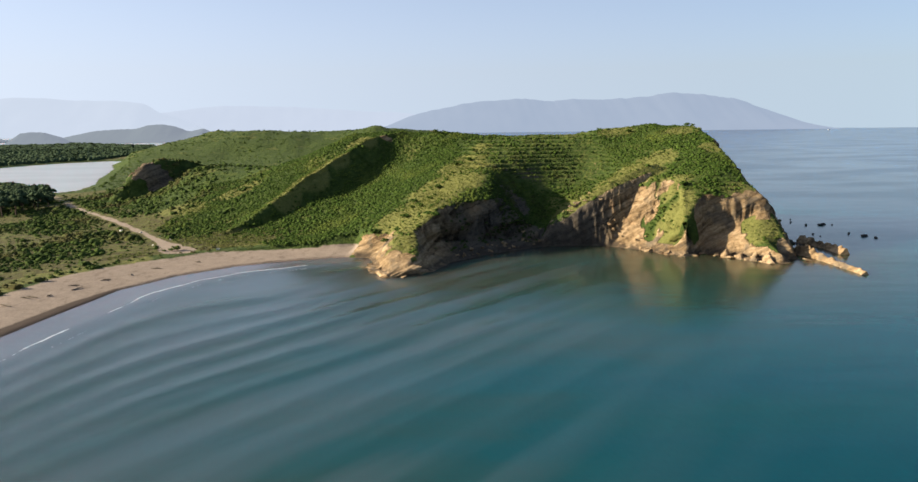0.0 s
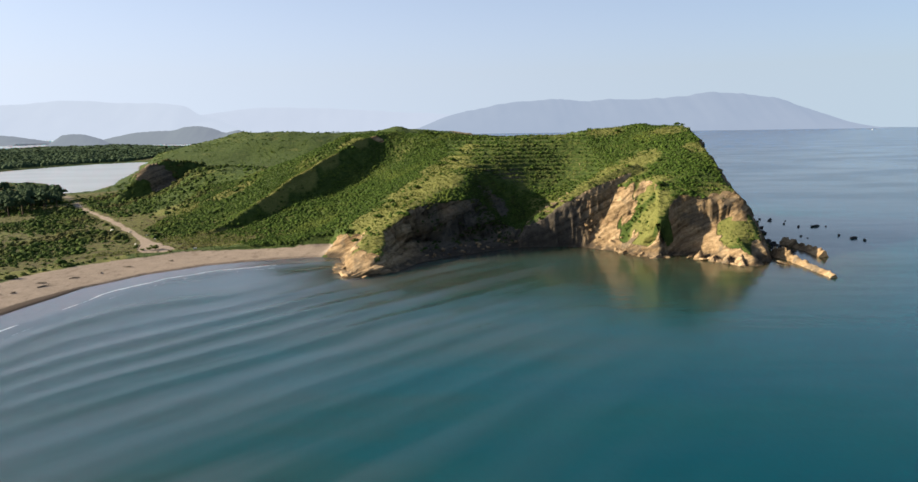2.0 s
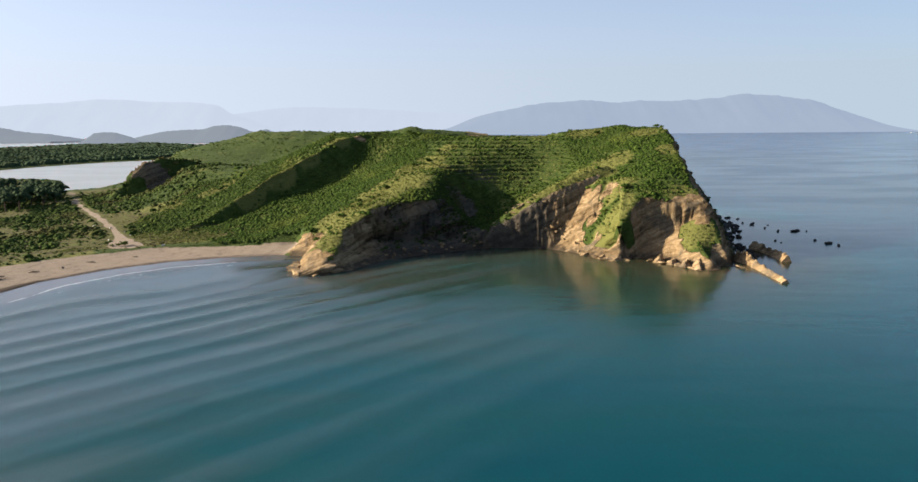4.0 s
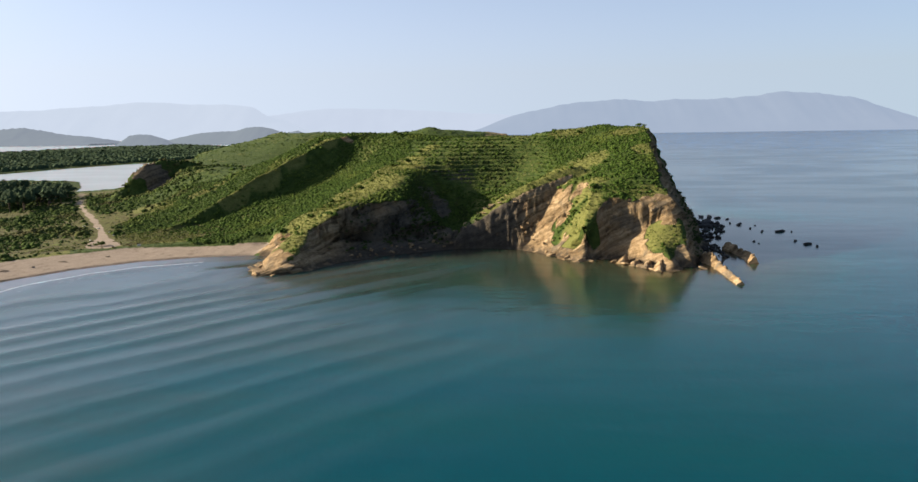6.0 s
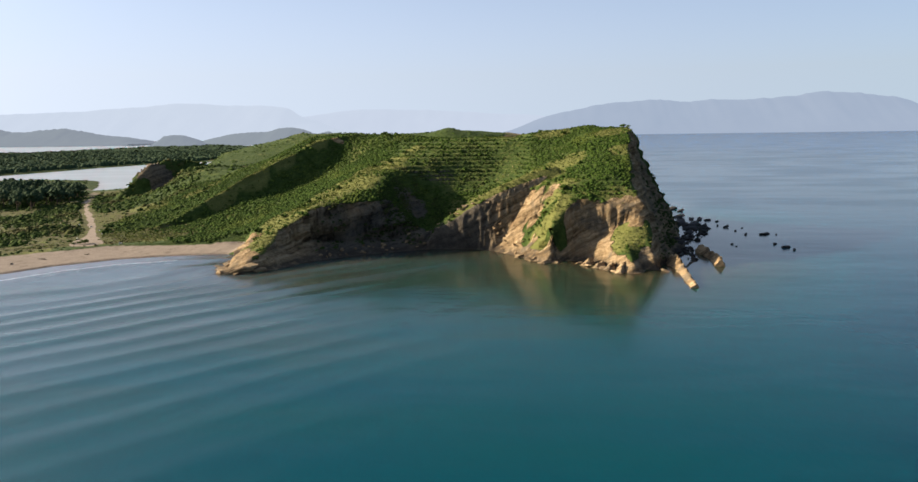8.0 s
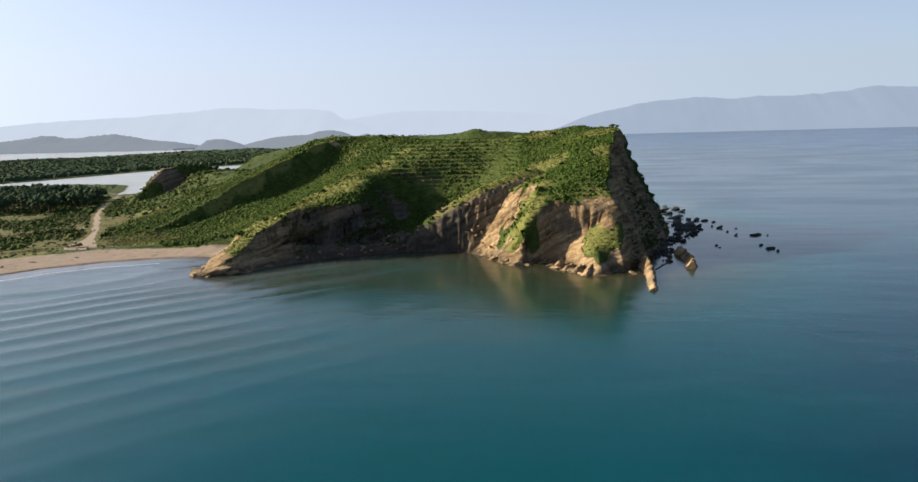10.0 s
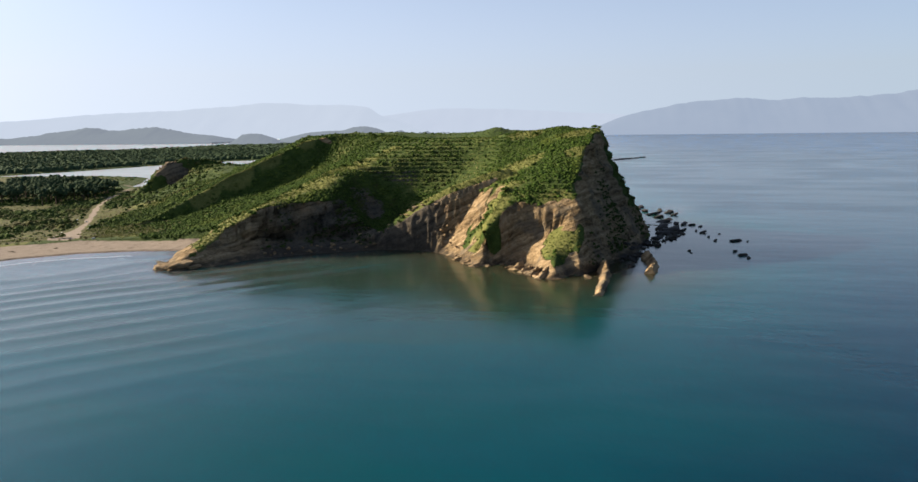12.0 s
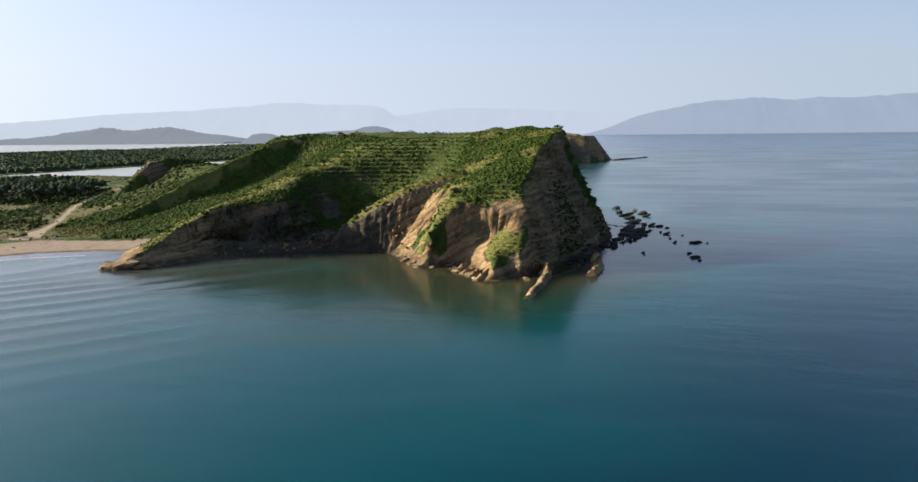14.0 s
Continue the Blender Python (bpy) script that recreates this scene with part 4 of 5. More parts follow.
def plant_headland():
    rng = np.random.default_rng(11)
    bushes = [clump(rng, 9, 0.40) for _ in range(8)]
    grass = [tufts(rng, 9) for _ in range(5)]
    x, y, r = jittered(-150, 78, 196, 350, 0.88, 12)
    z, slope, d, foot = ground_at(x, y)
    open_grass = meadow(x, y)
    rows = terrace_zone(x, y)
    phase = np.mod(z, 1.35) / 1.35
    thick = fbm(x * 0.055, y * 0.055, 3, 77)
    chance = 1.0 - 0.86 * open_grass - 0.25 * ease(thick, 0.55, 0.7)
    chance = chance * np.where(rows > 0.4, np.where((phase > 0.10) & (phase < 0.60), 1.0, 0.14), 1.0)
    beach = (foot < 0.3) & (d < beach_width(x, y) + 1)
    ok = (r.uniform(size=x.shape) < chance) & (slope < 1.25) & (z > 2.3) & ((x < 55) | ((x < 59) & (z > 33))) & (d > 3.5) & ~beach & ~on_track(x, y)
    s = r.uniform(0.36, 0.78, x.shape) * (0.75 + 0.6 * thick) * np.where(r.uniform(size=x.shape) < 0.04, 1.6, 1.0)
    scattered("shrub_cover", bushes, np.stack([x, y, z - 0.1], -1)[ok], s[ok], (s * r.uniform(0.55, 0.95, x.shape))[ok], BUSH_LEAF,
              "dense low green shrubs over the headland slopes", 13)
    x, y, r = jittered(-150, 78, 196, 350, 0.95, 14)
    z, slope, d, foot = ground_at(x, y)
    ok = (r.uniform(size=x.shape) < 0.15 + 0.8 * meadow(x, y)) & (slope < 1.5) & (z > 2.0) & (d > 2.5) & ~((foot < 0.3) & (d < beach_width(x, y) - 2)) & ~on_track(x, y)
    s = r.uniform(0.4, 0.8, x.shape)
    scattered("grass_tufts", grass, np.stack([x, y, z], -1)[ok], s[ok], (s * 0.8)[ok], GRASS_LEAF, "long dry yellow-green grass tufts on the slopes", 15)


def plant_cliffs():
    """Dark low shrubs that cling to ledges of the shaded faces."""
    rng = np.random.default_rng(41)
    models = [clump(rng, 10, 0.42) for _ in range(6)]
    x, y, r = jittered(-48, 92, 205, 318, 0.62, 42)
    z, d, foot, over = land_height(x, y)
    e = 0.6
    gx, gy = (land_height(x + e, y)[0] - z) / e, (land_height(x, y + e)[0] - z) / e
    bare = bareness(x, y, over, d, foot) * (z > 0.4)
    px, py = weathered(x, y, z, gx, gy, bare)
    bay = ease(x, -46, -36) * (1 - ease(x, 2, 10)) * (y > 224)
    side = ease(x, 57, 63)
    patch = fbm(x * 0.16 + z * 0.05, y * 0.16 - z * 0.1, 4, 43)
    ok = (np.hypot(gx, gy) > 0.75) & (z > 1.6) & (d > 1.5) & (r.uniform(size=x.shape) < ease(patch, 0.46, 0.56) * np.maximum(0.95 * bay, 0.5 * side))
    s = r.uniform(0.3, 0.8, x.shape)
    scattered("cliff_shrubs", models, np.stack([px, py, z - 0.25], -1)[ok], s[ok], (1.1 * s)[ok], CLIFF_LEAF, "dark shrubs clinging to the cliff ledges", 44)


def plant_lowland():
    rng = np.random.default_rng(21)
    models = [clump(rng, 7, 0.46) for _ in range(8)]
    x, y, r = jittered(-330, -118, 165, 450, 1.55, 22)
    z, slope, d, foot = ground_at(x, y)
    thick = fbm(x * 0.03, y * 0.03, 4, 5)
    ok = (d > beach_width(x, y) + 1.5) & (z > 0.9) & (slope < 1.5) & ~on_track(x, y) & (r.uniform(size=x.shape) < (0.16 + 1.0 * ease(thick, 0.42, 0.62)) * (1 - 0.7 * meadow(x, y)))
    s = r.uniform(0.35, 0.85, x.shape) * (0.7 + 0.7 * thick) * np.where(r.uniform(size=x.shape) < 0.12, 2.1, 1.0)
    scattered("scrub_cover", models, np.stack([x, y, z - 0.1], -1)[ok], s[ok], (0.8 * s)[ok], SCRUB_LEAF, "brown and green scrub on the flat behind the beach", 23)
    x, y, r = jittered(-420, 30, 345, 1000, 4.1, 24)
    z, slope, d, foot = ground_at(x, y)
    thick = fbm(x * 0.02, y * 0.02, 4, 6)
    ok = (d > 9) & (slope < 1.8) & (r.uniform(size=x.shape) < (0.5 + ease(thick, 0.4, 0.6) * 0.5) * (1 - 0.35 * ease(y, 560, 700))) & ~((x < -190) & (y > 420) & (z < 3) & (y < 470)) & ~((x > -30) & (y > 850))
    s = r.uniform(0.7, 1.6, x.shape) * np.where(r.uniform(size=x.shape) < 0.05, 1.6, 1.0)
    scattered("inland_shrubs", models, np.stack([x, y, z - 0.3], -1)[ok], s[ok], (0.6 * s)[ok], BUSH_LEAF, "scattered shrubs over the inland hills", 25)
    low = [clump(rng, 3, 0.5) for _ in range(6)]
    x, y, r = jittered(-1250, -440, 560, 1350, 6.0, 26)
    z, slope, d, foot = ground_at(x, y)
    ok = (d > 14) & (r.uniform(size=x.shape) < 0.97) & (y > np.interp(x, [-1250, -700, -520, -485, -440], [600, 600, 605, 700, 780]))
    s = r.uniform(3.7, 5.0, x.shape)
    scattered("woods", low, np.stack([x, y, z - 0.5], -1)[ok], s[ok], (5.6 + 2.2 * (fbm(x * 0.02, y * 0.02, 3, 9) - 0.5) + r.uniform(-0.5, 0.5, x.shape))[ok], TREE_LEAF, "dark dense woods between the lagoons", 27)
    x, y, r = jittered(-1450, -230, 1250, 2450, 16, 28)
    z, slope, d, foot = ground_at(x, y)
    ok = d > 20
    s = r.uniform(8, 13, x.shape)
    scattered("far_woods", models, np.stack([x, y, z - 0.5], -1)[ok], s[ok], r.uniform(3.0, 4.5, x.shape)[ok], TREE_LEAF, "far belt of dark woods along the lagoon", 29)


def rod(verts, faces, a, b, ra, rb, n=6):
    a, b = np.array(a, float), np.array(b, float)
    w = (b - a) / np.linalg.norm(b - a)
    u = np.cross(w, (0.3, 0.9, 0.1))
    u /= np.linalg.norm(u)
    v = np.cross(w, u)
    k = len(verts)
    for c, r in ((a, ra), (b, rb)):
        verts += [tuple(c + r * (math.cos(t) * u + math.sin(t) * v)) for t in np.arange(n) * 2 * math.pi / n]
    faces += [(k + i, k + (i + 1) % n, k + n + (i + 1) % n, k + n + i) for i in range(n)] + [tuple(range(k + n, k + 2 * n))]


def tree(name, seed, height, spread_r, label, leaf, group, category="tree"):
    """Tapered trunk with limbs and a crown of many uneven leaf clumps."""
    rng = np.random.default_rng(seed)
    top = thing(name, (0, 0, 0), label, category, group)
    verts, faces = [], []
    knee = np.array((rng.uniform(-0.2, 0.2), rng.uniform(-0.2, 0.2), 0.45 * height))
    r0 = 0.035 * height
    rod(verts, faces, (0, 0, -0.4), knee, r0, 0.7 * r0, 8)
    tips = []
    for i in range(5):
        a = 2 * math.pi * (i + rng.uniform(-0.3, 0.3)) / 5
        tip = knee + np.array((math.cos(a) * spread_r * 0.55, math.sin(a) * spread_r * 0.55, height * rng.uniform(0.15, 0.35)))
        rod(verts, faces, knee, tip, 0.5 * r0, 0.15 * r0)
        tips.append(tip)
    part("trunk", mesh_of("trunk", verts, faces), BARK, top)
    vs, ts = [], []
    base = 0
    for i in range(22):
        c = tips[i % 5] if i < 5 else knee + np.array((*(rng.normal(size=2) * spread_r * 0.42), height * rng.uniform(-0.05, 0.48)))
        mv, mt = clump(rng, 14, 0.30)
        s = spread_r * rng.uniform(0.24, 0.42)
        vs.append((mv - (0, 0, 0.4)) * s + c)
        ts.append(mt + base)
        base += len(mv)
    part("crown", mesh_of("crown", np.concatenate(vs), np.concatenate(ts)), leaf, top)
    return top


def plant_trees():
    group = "trees in the grove behind the beach"
    kinds = [tree("tree", 31 + i, h, r, "dark green broadleaf tree in the grove on the flat", TREE_LEAF, group) for i, (h, r) in enumerate(((9.5, 4.6), (8.0, 4.0), (11.0, 5.2)))]
    rng = np.random.default_rng(35)
    spots = []
    while len(spots) < 110:
        a, b = rng.uniform(), rng.uniform()
        x, y = -345 + 145 * a, 345 + 75 * b + 45 * (1 - a) * b
        if x > -234 or (along(TRACK, np.array([x]), np.array([y]))[0][0] < 6):
            continue
        if all(math.hypot(x - p, y - q) > 4.5 for p, q in spots):
            spots.append((x, y))
    zs = land_height(*np.array(spots).T)[0]
    for i, ((x, y), z) in enumerate(zip(spots, zs)):
        m = pose(x, y, float(z), 0, 0, rng.uniform(0, 360))
        if i < 3:
            kinds[i].matrix_basis = m
        else:
            copy_thing(kinds[i % 3], m)


def plant_single_shrubs():
    """Bushes that stand out singly on the crest and the open slopes."""
    one = tree("shrub", 51, 2.4, 1.6, "dark round bush standing alone in the grass", BUSH_LEAF, "bushes standing alone", "shrub")
    spots = [(40, 309), (42, 310), (45, 307), (56, 296), (57.5, 294.5), (21, 314), (-44, 327), (-42, 325.5), (1, 321), (-26, 324), (-67, 235), (-52, 239),
             (-46, 258), (-54, 250), (-40, 268), (-60, 228), (-49, 246), (33, 300), (24, 312.5), (-57, 234), (-63, 226), (-135, 238), (-132, 235), (-130, 235.5), (-128.5, 236.5),
             (-38, 280), (-33, 284), (-47, 250), (-55, 242), (-30, 298), (12, 256), (20, 258), (33, 236), (-48, 228), (-58, 236)]
    zs = land_height(*np.array(spots, float).T)[0]
    rng = random.Random(5)
    for i, ((x, y), z) in enumerate(zip(spots, zs)):
        m = pose(x, y, float(z) - 0.1, 0, 0, rng.uniform(0, 360))
        k = rng.uniform(0.45, 1.0)
        ob = one if i == 0 else copy_thing(one, m)
        ob.matrix_basis = m @ Matrix.Diagonal((k, k, k * rng.uniform(0.6, 0.9), 1))


# ---- rocks ----
def block_mesh(name, seed, mat, size=(1, 1, 0.6), points=16):
    """A broken block: flat faces and sharp edges, slightly chipped."""
    rng = random.Random(seed)
    bm = bmesh.new()
    for _ in range(points):
        p = Vector((rng.uniform(-1, 1), rng.uniform(-1, 1), rng.uniform(-1, 1)))
        p = p / max(abs(p.x), abs(p.y), abs(p.z)) * rng.uniform(0.75, 1.0)
        bm.verts.new(p)
    res = bmesh.ops.convex_hull(bm, input=list(bm.verts))
    bmesh.ops.delete(bm, geom=[g for g in set(res["geom_interior"] + res["geom_unused"]) if isinstance(g, bmesh.types.BMVert)], context="VERTS")
    bmesh.ops.subdivide_edges(bm, edges=list(bm.edges), cuts=2, use_grid_fill=True)
    for v in bm.verts:
        v.co += 0.16 * noise.noise_vector(v.co * 2.3 + Vector((seed * 5.1, 0, 0)))
        v.co = Vector((v.co.x * size[0], v.co.y * size[1], v.co.z * size[2]))
    me = bpy.data.meshes.new(name)
    bm.to_mesh(me)
    bm.free()
    me.materials.append(mat)
    return me


def place_rocks():
    """Dark reef rocks off the point, each lying on the sea bed."""
    shapes = [block_mesh("reef_rock", i, WET_ROCK, (1, 0.75, 0.5)) for i in range(1, 6)]
    sea = [(105, 280, 2.6), (98, 279, 1.3), (96.5, 288, 1.0), (95.5, 299, 1.8), (93.5, 304, 1.1), (88, 303, 2.0), (89.5, 308, 1.5), (87, 324, 2.8), (90, 323, 3.0), (93, 321, 1.8),
           (96, 317, 1.2), (82, 374, 2.8), (85, 364, 3.8), (87.5, 355, 2.6), (73, 385, 3.4), (75, 371, 4.6), (78, 357, 4.8), (80, 346, 3.2), (102, 257, 1.1), (103.5, 250, 1.9),
           (104.5, 245, 1.3), (108.5, 279, 0.8), (88, 256, 0.9), (86, 296, 1.8), (86, 288, 1.2), (83, 332, 5.0), (82, 318, 5.2), (87, 313, 2.4), (84, 305, 4.6), (82, 295, 4.0), (79, 283, 3.2), (101, 297, 0.7), (88.5, 252, 0.5)]
    rng = random.Random(9)
    for i, (x, y, s) in enumerate(sea):
        ob = tagged(new("rock", shapes[i % 5]), "dark wet reef rock standing out of the sea", "rock", "reef rocks off the point")
        ob.matrix_world = pose(x, y, 0.05 + 0.04 * s, rng.uniform(-10, 10), rng.uniform(-10, 10), rng.uniform(20, 100)) @ Matrix.Diagonal((s * 1.1, s * 0.5, min(0.8 * s, 0.9 + 0.12 * s), 1))
    for i in range(110):
        y = rng.uniform(226, 312)
        x = float(np.interp(y, (224, 238, 254, 268, 286, 300, 318), (70, 71.5, 72, 76.5, 83, 85, 80))) + rng.uniform(-3.5, 1.5 + 2.5 * (y > 262))
        s = rng.uniform(0.35, 1.3)
        ob = tagged(new("rock", shapes[i % 5]), "dark boulder at the foot of the cliff", "rock", "boulders under the east cliff")
        ob.matrix_world = pose(x, y, max(0.15, float(land_height(np.array([x]), np.array([y]))[0][0])), rng.uniform(-15, 15), rng.uniform(-15, 15), rng.uniform(0, 360)) @ Matrix.Diagonal((s, s, s, 1))
    for x, y, s in ((47, 948, 7), (56, 965, 8), (66, 985, 6), (75, 1010, 5), (43, 936, 6)):
        ob = tagged(new("rock", shapes[int(s) % 5]), "low dark reef rock off the far headland", "rock", "reef off the far headland")
        ob.matrix_world = pose(x, y, 0.3, 0, 0, 60) @ Matrix.Diagonal((s * 1.6, s * 0.7, 1.6, 1))
    dry = [block_mesh("stone", i, ROCK, (1.15, 0.85, 0.5)) for i in range(6, 9)]
    shore = [(-62.5, 200, 2.4), (-59.5, 198.5, 2.6), (-56.5, 199, 2.3), (-64, 204, 2.2), (-65, 211, 2.4), (-66.5, 216, 1.4), (-53, 201, 1.5), (-63, 198, 1.0), (-58, 196.8, 0.9), (-66, 207, 1.1),
             (27, 219, 1.3), (24.5, 222, 1.1), (22, 225, 1.0), (30, 219.5, 1.2), (36.5, 218, 1.0), (39.5, 214.5, 1.2), (43, 210.5, 1.1), (46, 206.5, 1.3), (34, 222.5, 0.9),
             (-2, 246, 0.7), (3, 247, 0.8), (8, 246, 0.6), (-8, 244.5, 0.5), (14, 238, 0.8), (-15, 242, 0.6), (-24, 236, 0.5), (60, 207, 1.2), (19, 229, 0.8)]
    for i, (x, y, s) in enumerate(shore):
        z = max(0.1, float(land_height(np.array([x]), np.array([y]))[0][0]))
        ob = tagged(new("rock", dry[i % 3]), "pale ochre sandstone block at the waterline", "rock", "blocks along the shore")
        ob.matrix_world = pose(x, y, z, rng.uniform(-15, 15), rng.uniform(-15, 15), rng.uniform(0, 360)) @ Matrix.Diagonal((s * 1.5, s * 1.1, s * 0.6, 1))


def place_rubble():
    """Fallen stones along the narrow beach under the bay cliff, and pale stones in the field."""
    dark = [block_mesh("rubble", i, ROCK, (1, 0.8, 0.6), 12) for i in range(9, 13)]
    rng = random.Random(17)
    run = [(-44, 217), (-33, 229), (-21, 238), (-11, 246), (-2, 247), (6, 248), (12, 242), (17, 233), (22, 226)]
    for i in range(70):
        k = rng.randrange(len(run) - 1)
        u, off = rng.random(), rng.uniform(-0.6, 3.2)
        (ax, ay), (bx, by) = run[k], run[k + 1]
        l = math.hypot(bx - ax, by - ay)
        x, y = ax + u * (bx - ax) - off * (by - ay) / l, ay + u * (by - ay) + off * (bx - ax) / l
        z = max(0.0, float(land_height(np.array([x]), np.array([y]))[0][0]))
        s = rng.uniform(0.25, 0.8)
        ob = tagged(new("rock", dark[i % 4]), "fallen sandstone block under the bay cliff", "rock", "rubble under the bay cliff")
        ob.matrix_world = pose(x, y, z + 0.1 * s, rng.uniform(-20, 20), rng.uniform(-20, 20), rng.uniform(0, 360)) @ Matrix.Diagonal((s * 1.4, s, s, 1))
    m, nt, b = material("limestone", 0.9, 0.2)
    n = noise_node(nt, position(nt), 3.0, 4.0, 0.6)
    nt.links.new(ramp(nt, n, (0.3, (0.45, 0.43, 0.38)), (0.7, (0.66, 0.64, 0.58))), b.inputs["Base Color"])
    pale = [block_mesh("pale_stone", i, m, (1, 0.7, 0.6), 12) for i in (13, 14)]
    for i, (x, y, s) in enumerate(((-163, 284, 0.6), (-154, 279, 0.55), (-138, 261, 0.35), (-140, 249, 0.35), (-116, 237, 0.6), (-144, 269, 0.35))):
        z = float(land_height(np.array([x * 1.0]), np.array([y * 1.0]))[0][0])
        ob = tagged(new("stone", pale[i % 2]), "pale stone lying in the rough grass", "stone", "pale stones in the field")
        ob.matrix_world = pose(x, y, z + 0.35 * s, 0, 0, 50 * i) @ Matrix.Diagonal((s, s, s, 1))


def place_driftwood():
    """Weathered sticks washed up along the beach."""
    m, nt, b = material("driftwood", 0.9, 0.1)
    n = noise_node(nt, stretched(nt, position(nt), 3, 3, 3), 1.0, 4.0, 0.6)
    nt.links.new(ramp(nt, n, (0.3, (0.07, 0.055, 0.04)), (0.7, (0.19, 0.16, 0.12))), b.inputs["Base Color"])
    rng = random.Random(23)
    for x, y in ((-146, 169), (-144, 177), (-141, 179), (-135, 197), (-148, 162), (-145, 176), (-138, 187), (-131, 204), (-140, 190), (-150, 158), (-127, 212), (-118, 221)):
        z = float(land_height(np.array([x * 1.0]), np.array([y * 1.0]))[0][0])
        verts, faces = [], []
        l = rng.uniform(0.9, 2.2)
        bend = (0, rng.uniform(-0.2, 0.2), rng.uniform(0.02, 0.12))
        rod(verts, faces, (-l, 0, 0), bend, 0.10, 0.16, 7)
        rod(verts, faces, bend, (l, rng.uniform(-0.3, 0.3), 0.0), 0.16, 0.06, 7)
        rod(verts, faces, bend, (0.5 * l, rng.uniform(0.3, 0.6), 0.35), 0.08, 0.03, 5)
        ob = tagged(new("driftwood", mesh_of("driftwood", verts, faces)), "weathered driftwood branch lying on the sand", "driftwood", "driftwood on the beach")
        ob.data.materials.append(m)
        ob.matrix_world = pose(x, y, z + 0.12, 0, 0, rng.uniform(0, 360))


def van(x, y, turn):
    """A white van parked at the end of the track."""
    z = float(land_height(np.array([x * 1.0]), np.array([y * 1.0]))[0][0])
    paint, nt, b = material("van_paint", 0.35, 0.5)
    nt.links.new(ramp(nt, noise_node(nt, position(nt), 1.5, 3.0, 0.5), (0.3, (0.70, 0.71, 0.70)), (0.7, (0.80, 0.80, 0.79))), b.inputs["Base Color"])
    glass, _, g = material("van_glass", 0.08, 0.5)
    g.inputs["Base Color"].default_value = (0.02, 0.025, 0.03, 1)
    tyre, _, r = material("tyre_rubber", 0.9, 0.2)
    r.inputs["Base Color"].default_value = (0.02, 0.02, 0.02, 1)
    top = thing("van", (x, y, z), "white van parked on the track by the lagoon", "van")
    top.rotation_euler = (0, 0, radians(turn))
    side = [(-2.4, 0.35), (2.3, 0.35), (2.45, 0.95), (1.75, 1.15), (1.15, 2.0), (0.9, 2.15), (-2.35, 2.15), (-2.45, 1.9)]
    bm = bmesh.new()
    rings = [[bm.verts.new((px, w, pz)) for px, pz in side] for w in (-0.95, 0.95)]
    bm.faces.new(rings[0])
    bm.faces.new(rings[1][::-1])
    for i in range(len(side)):
        j = (i + 1) % len(side)
        bm.faces.new((rings[0][j], rings[0][i], rings[1][i], rings[1][j]))
    bmesh.ops.bevel(bm, geom=list(bm.edges), offset=0.06, segments=2, affect="EDGES")
    part("body", bm, paint, top)

    def pane(name, corners):
        bm = bmesh.new()
        bm.faces.new([bm.verts.new(c) for c in corners])
        bmesh.ops.solidify(bm, geom=list(bm.faces), thickness=0.02)
        part(name, bm, glass, top, "dark glass")

    pane("windscreen", [(1.72, -0.8, 1.22), (1.72, 0.8, 1.22), (1.22, 0.75, 1.95), (1.22, -0.75, 1.95)])
    for w in (-0.975, 0.975):
        pane("side_window", [(0.5, w, 1.25), (1.45, w, 1.25), (1.05, w, 1.85), (0.5, w, 1.85)])
    for px in (-1.5, 1.5):
        for w in (-0.85, 0.85):
            bm = bmesh.new()
            bmesh.ops.create_cone(bm, cap_ends=True, segments=20, radius1=0.35, radius2=0.35, depth=0.22, matrix=Matrix.Translation((px, w, 0.35)) @ Matrix.Rotation(math.pi / 2, 4, "X"))
            bmesh.ops.bevel(bm, geom=[e for e in bm.edges if len(e.link_faces) == 2 and any(len(f.verts) > 4 for f in e.link_faces)], offset=0.04, segments=2, affect="EDGES")
            part("wheel", bm, tyre, top, "black rubber tyre")


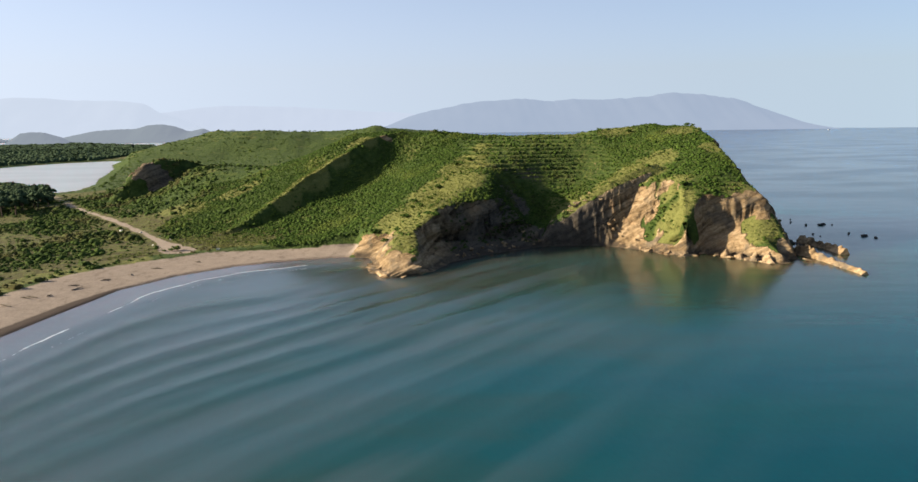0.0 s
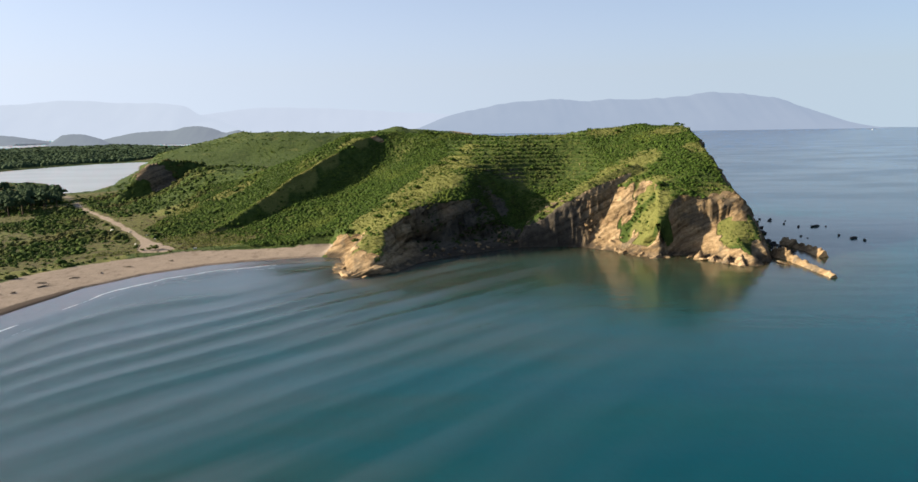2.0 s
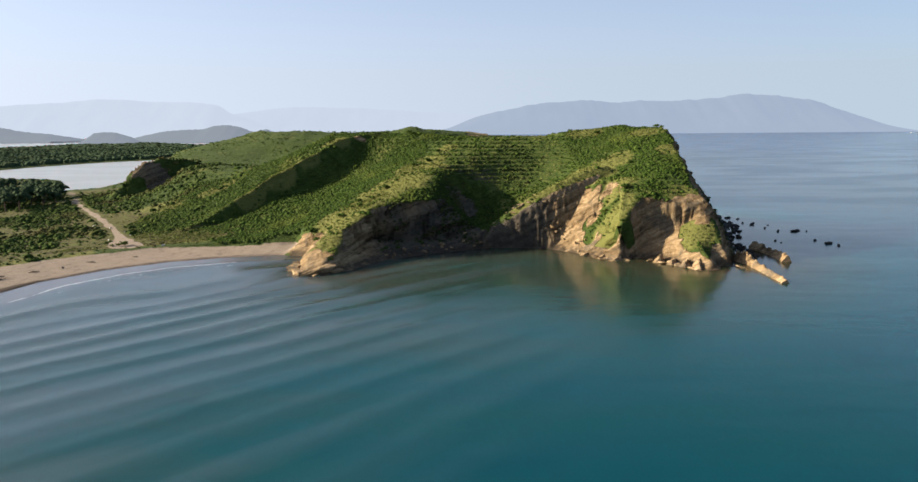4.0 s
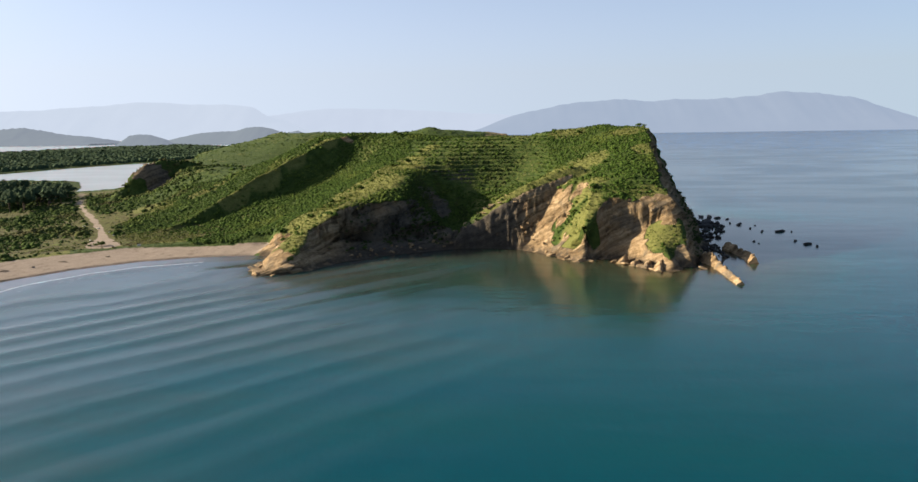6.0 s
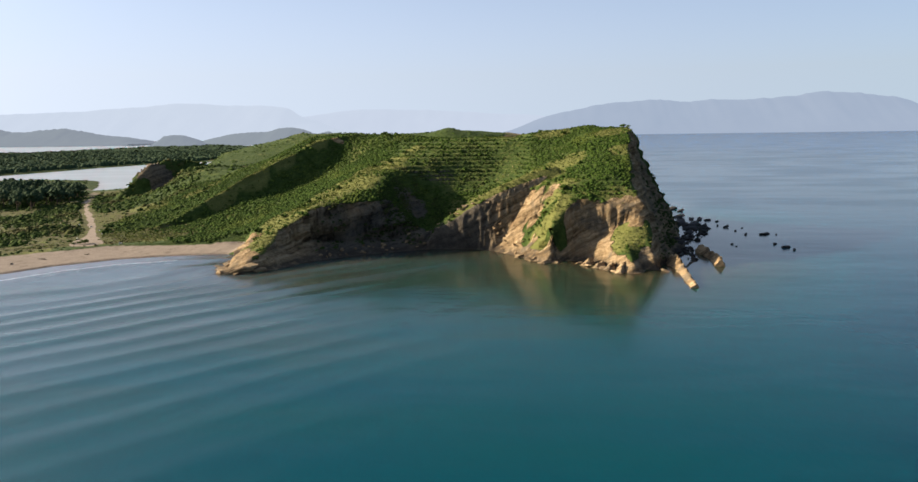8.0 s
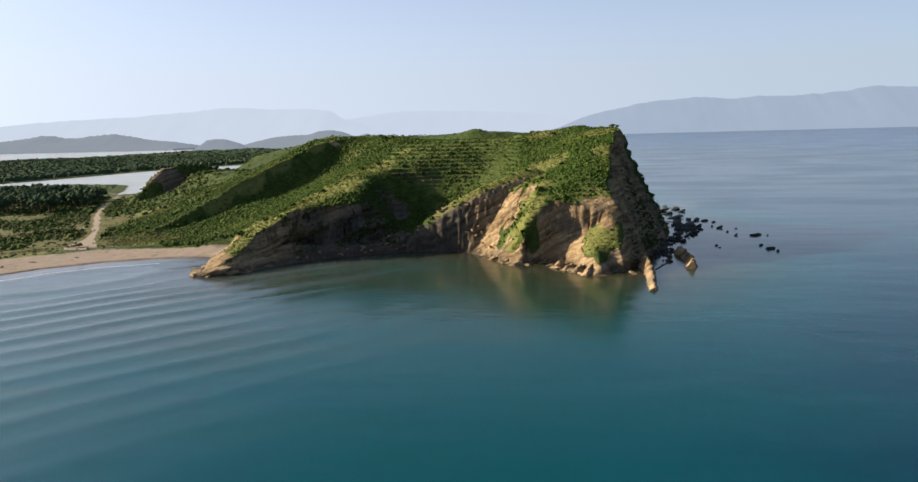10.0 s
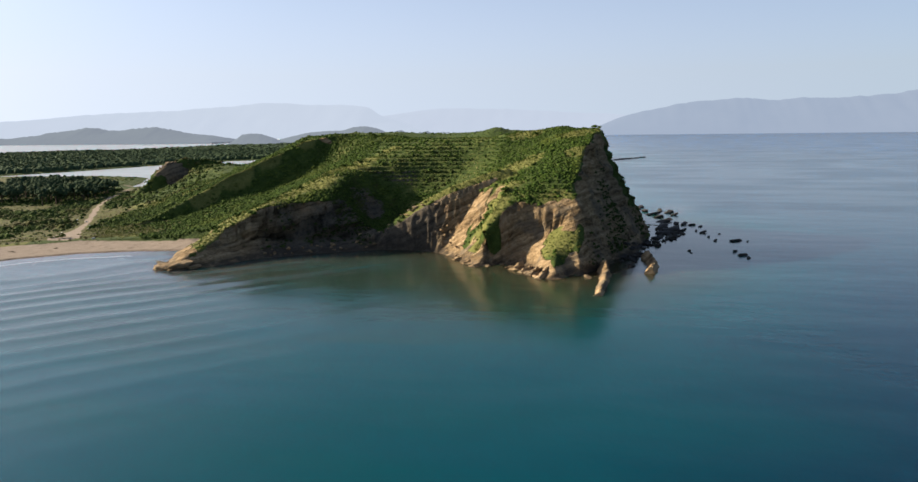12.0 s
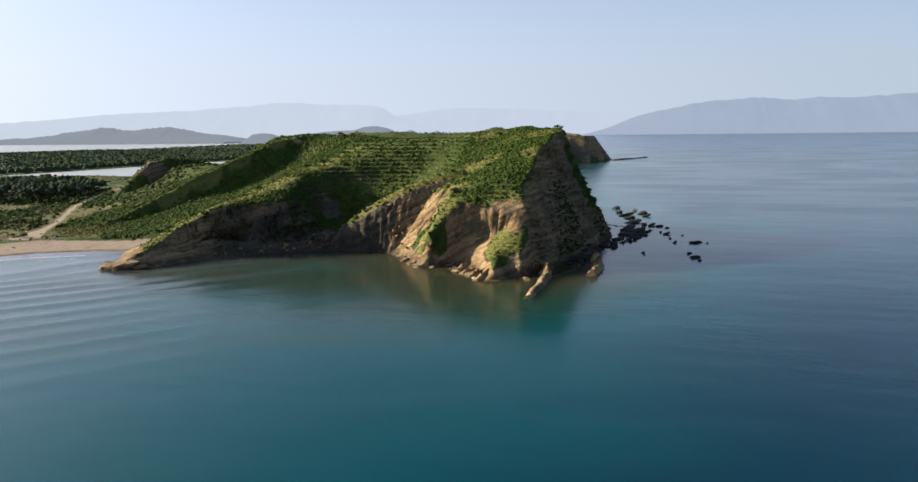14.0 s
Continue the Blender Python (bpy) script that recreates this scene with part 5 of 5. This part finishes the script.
def slab(name, line, label, seed, group=""):
    """A tilted bed of sandstone that runs out into the sea: a broken crest, one smooth side and one undercut side."""
    rng = np.random.default_rng(seed)
    line = np.array(line, float)
    s = np.r_[0, np.cumsum(np.hypot(*np.diff(line[:, :2], axis=0).T))]
    n = int(s[-1] / 0.5)
    t = np.linspace(0, s[-1], n)
    cx, cy, h, w = (np.interp(t, s, line[:, k]) for k in range(4))
    jag = np.repeat(rng.uniform(-0.35, 0.25, n // 4 + 1), 4)[:n] + rng.uniform(-0.1, 0.1, n)
    h = h * (1 + jag)
    dx, dy = np.gradient(cx), np.gradient(cy)
    l = np.hypot(dx, dy)
    nx, ny = -dy / l, dx / l
    section = [(-0.9, -1.5), (-0.8, 0.02), (-0.62, 0.30), (-0.42, 0.52), (-0.2, 0.86), (0.0, 1.0), (0.16, 0.96), (0.26, 0.72), (0.25, 0.42), (0.5, 0.12), (0.6, -0.1), (0.75, -1.5)]
    verts, faces = [], []
    m = len(section)
    for i in range(n):
        wob = 0.35 * (noise.noise(Vector((i * 0.21, seed, 0.0)))) * w[i]
        for j, (a, b) in enumerate(section):
            rough = noise.fractal(Vector((i * 0.35, j * 0.7, seed * 3.7)), 1.0, 2.0, 4)
            a2 = a * w[i] * (1 + 0.22 * rough) + wob
            z = b * h[i] * (1 + 0.18 * rough) if b > 0 else b
            verts.append((cx[i] + nx[i] * a2, cy[i] + ny[i] * a2, z + rng.uniform(-0.08, 0.08)))
        if i:
            k = i * m
            faces += [(k - m + j, k - m + j + 1, k + j + 1, k + j) for j in range(m - 1)]
    faces += [tuple(range(m)), tuple(range(len(verts) - 1, len(verts) - m - 1, -1))]
    ob = new(name, mesh_of(name, verts, faces))
    ob.data.materials.append(ROCK)
    return tagged(ob, label, "rock", group)


plant_headland()
plant_cliffs()
plant_lowland()
plant_trees()
plant_single_shrubs()
place_rocks()
place_rubble()
place_driftwood()
van(-282, 437, 25)
slab("rock_ledge", [(63.2, 220, 3.6, 2.4), (64.3, 212, 2.2, 2.1), (64.5, 204, 1.4, 1.9), (64, 195, 1.1, 1.7), (63.8, 185.5, 0.9, 1.5)], "long tilted ochre sandstone slab running into the sea", 3)
for i, ((ax, ay), (bx, by), h) in enumerate((((40.5, 219), (38, 214.5), 1.7), ((43.5, 216), (41.2, 211), 1.9), ((46.5, 213), (44, 207.5), 2.0), ((49.5, 212), (47, 203), 2.4),
                                         ((30, 223), (26.5, 217.5), 1.8), ((26, 226), (22.5, 221.5), 1.6), ((22, 231), (18.5, 227), 1.5),
                                         ((-59, 207), (-62.5, 197.5), 2.4), ((-57, 205), (-58.5, 196.5), 2.6), ((-62, 211), (-66, 203), 2.0), ((-64, 218), (-67.5, 211), 1.6))):
    slab("rock_ledge", [(ax, ay, 1.0 * h, 2.2), ((ax + bx) / 2, (ay + by) / 2, 0.65 * h, 2.0), (bx, by, 0.3 * h, 1.5)], "tilted ochre sandstone bed stepping down to the water", 10 + i, "tilted beds along the shore")
slab("rock_ledge", [(75, 240, 2.0, 2.5), (77, 229, 1.5, 2.2), (76.5, 221, 1.6, 2.2), (76, 215, 2.0, 2.3)], "short tilted sandstone slab with a lit tip", 4)


# ---- a boat far out ----
def boat():
    m, nt, b = material("white_paint", 0.4, 0.5)
    n = noise_node(nt, position(nt), 2.0, 3.0, 0.5)
    nt.links.new(ramp(nt, n, (0.3, (0.72, 0.72, 0.70)), (0.7, (0.82, 0.82, 0.80))), b.inputs["Base Color"])
    top = thing("boat", (1841, 3302, 0), "small white boat far out on the calm sea", "boat")
    hull = bmesh.new()
    rings = []
    for i in range(9):
        u = i / 8
        w = 2.0 * math.sin(math.pi * (0.12 + 0.88 * (1 - u))) ** 0.6 if u < 1 else 0.05
        rings.append([hull.verts.new((-6 + 12 * u, a * w, c + 0.5 * u * u)) for a, c in ((-1, 1.5), (-0.8, 0.2), (0, -0.5), (0.8, 0.2), (1, 1.5))])
    for p, q in zip(rings[:-1], rings[1:]):
        for j in range(4):
            hull.faces.new((p[j], p[j + 1], q[j + 1], q[j]))
        hull.faces.new((p[4], p[0], q[0], q[4]))
    hull.faces.new(rings[0])
    part("hull", hull, m, top)
    cabin = bmesh.new()
    bmesh.ops.create_cube(cabin, size=1.0, matrix=Matrix.Translation((-1, 0, 2.5)) @ Matrix.Diagonal((4.5, 2.4, 2.0, 1)))
    bmesh.ops.bevel(cabin, geom=list(cabin.edges), offset=0.25, segments=2, affect="EDGES")
    part("cabin", cabin, m, top)


boat()
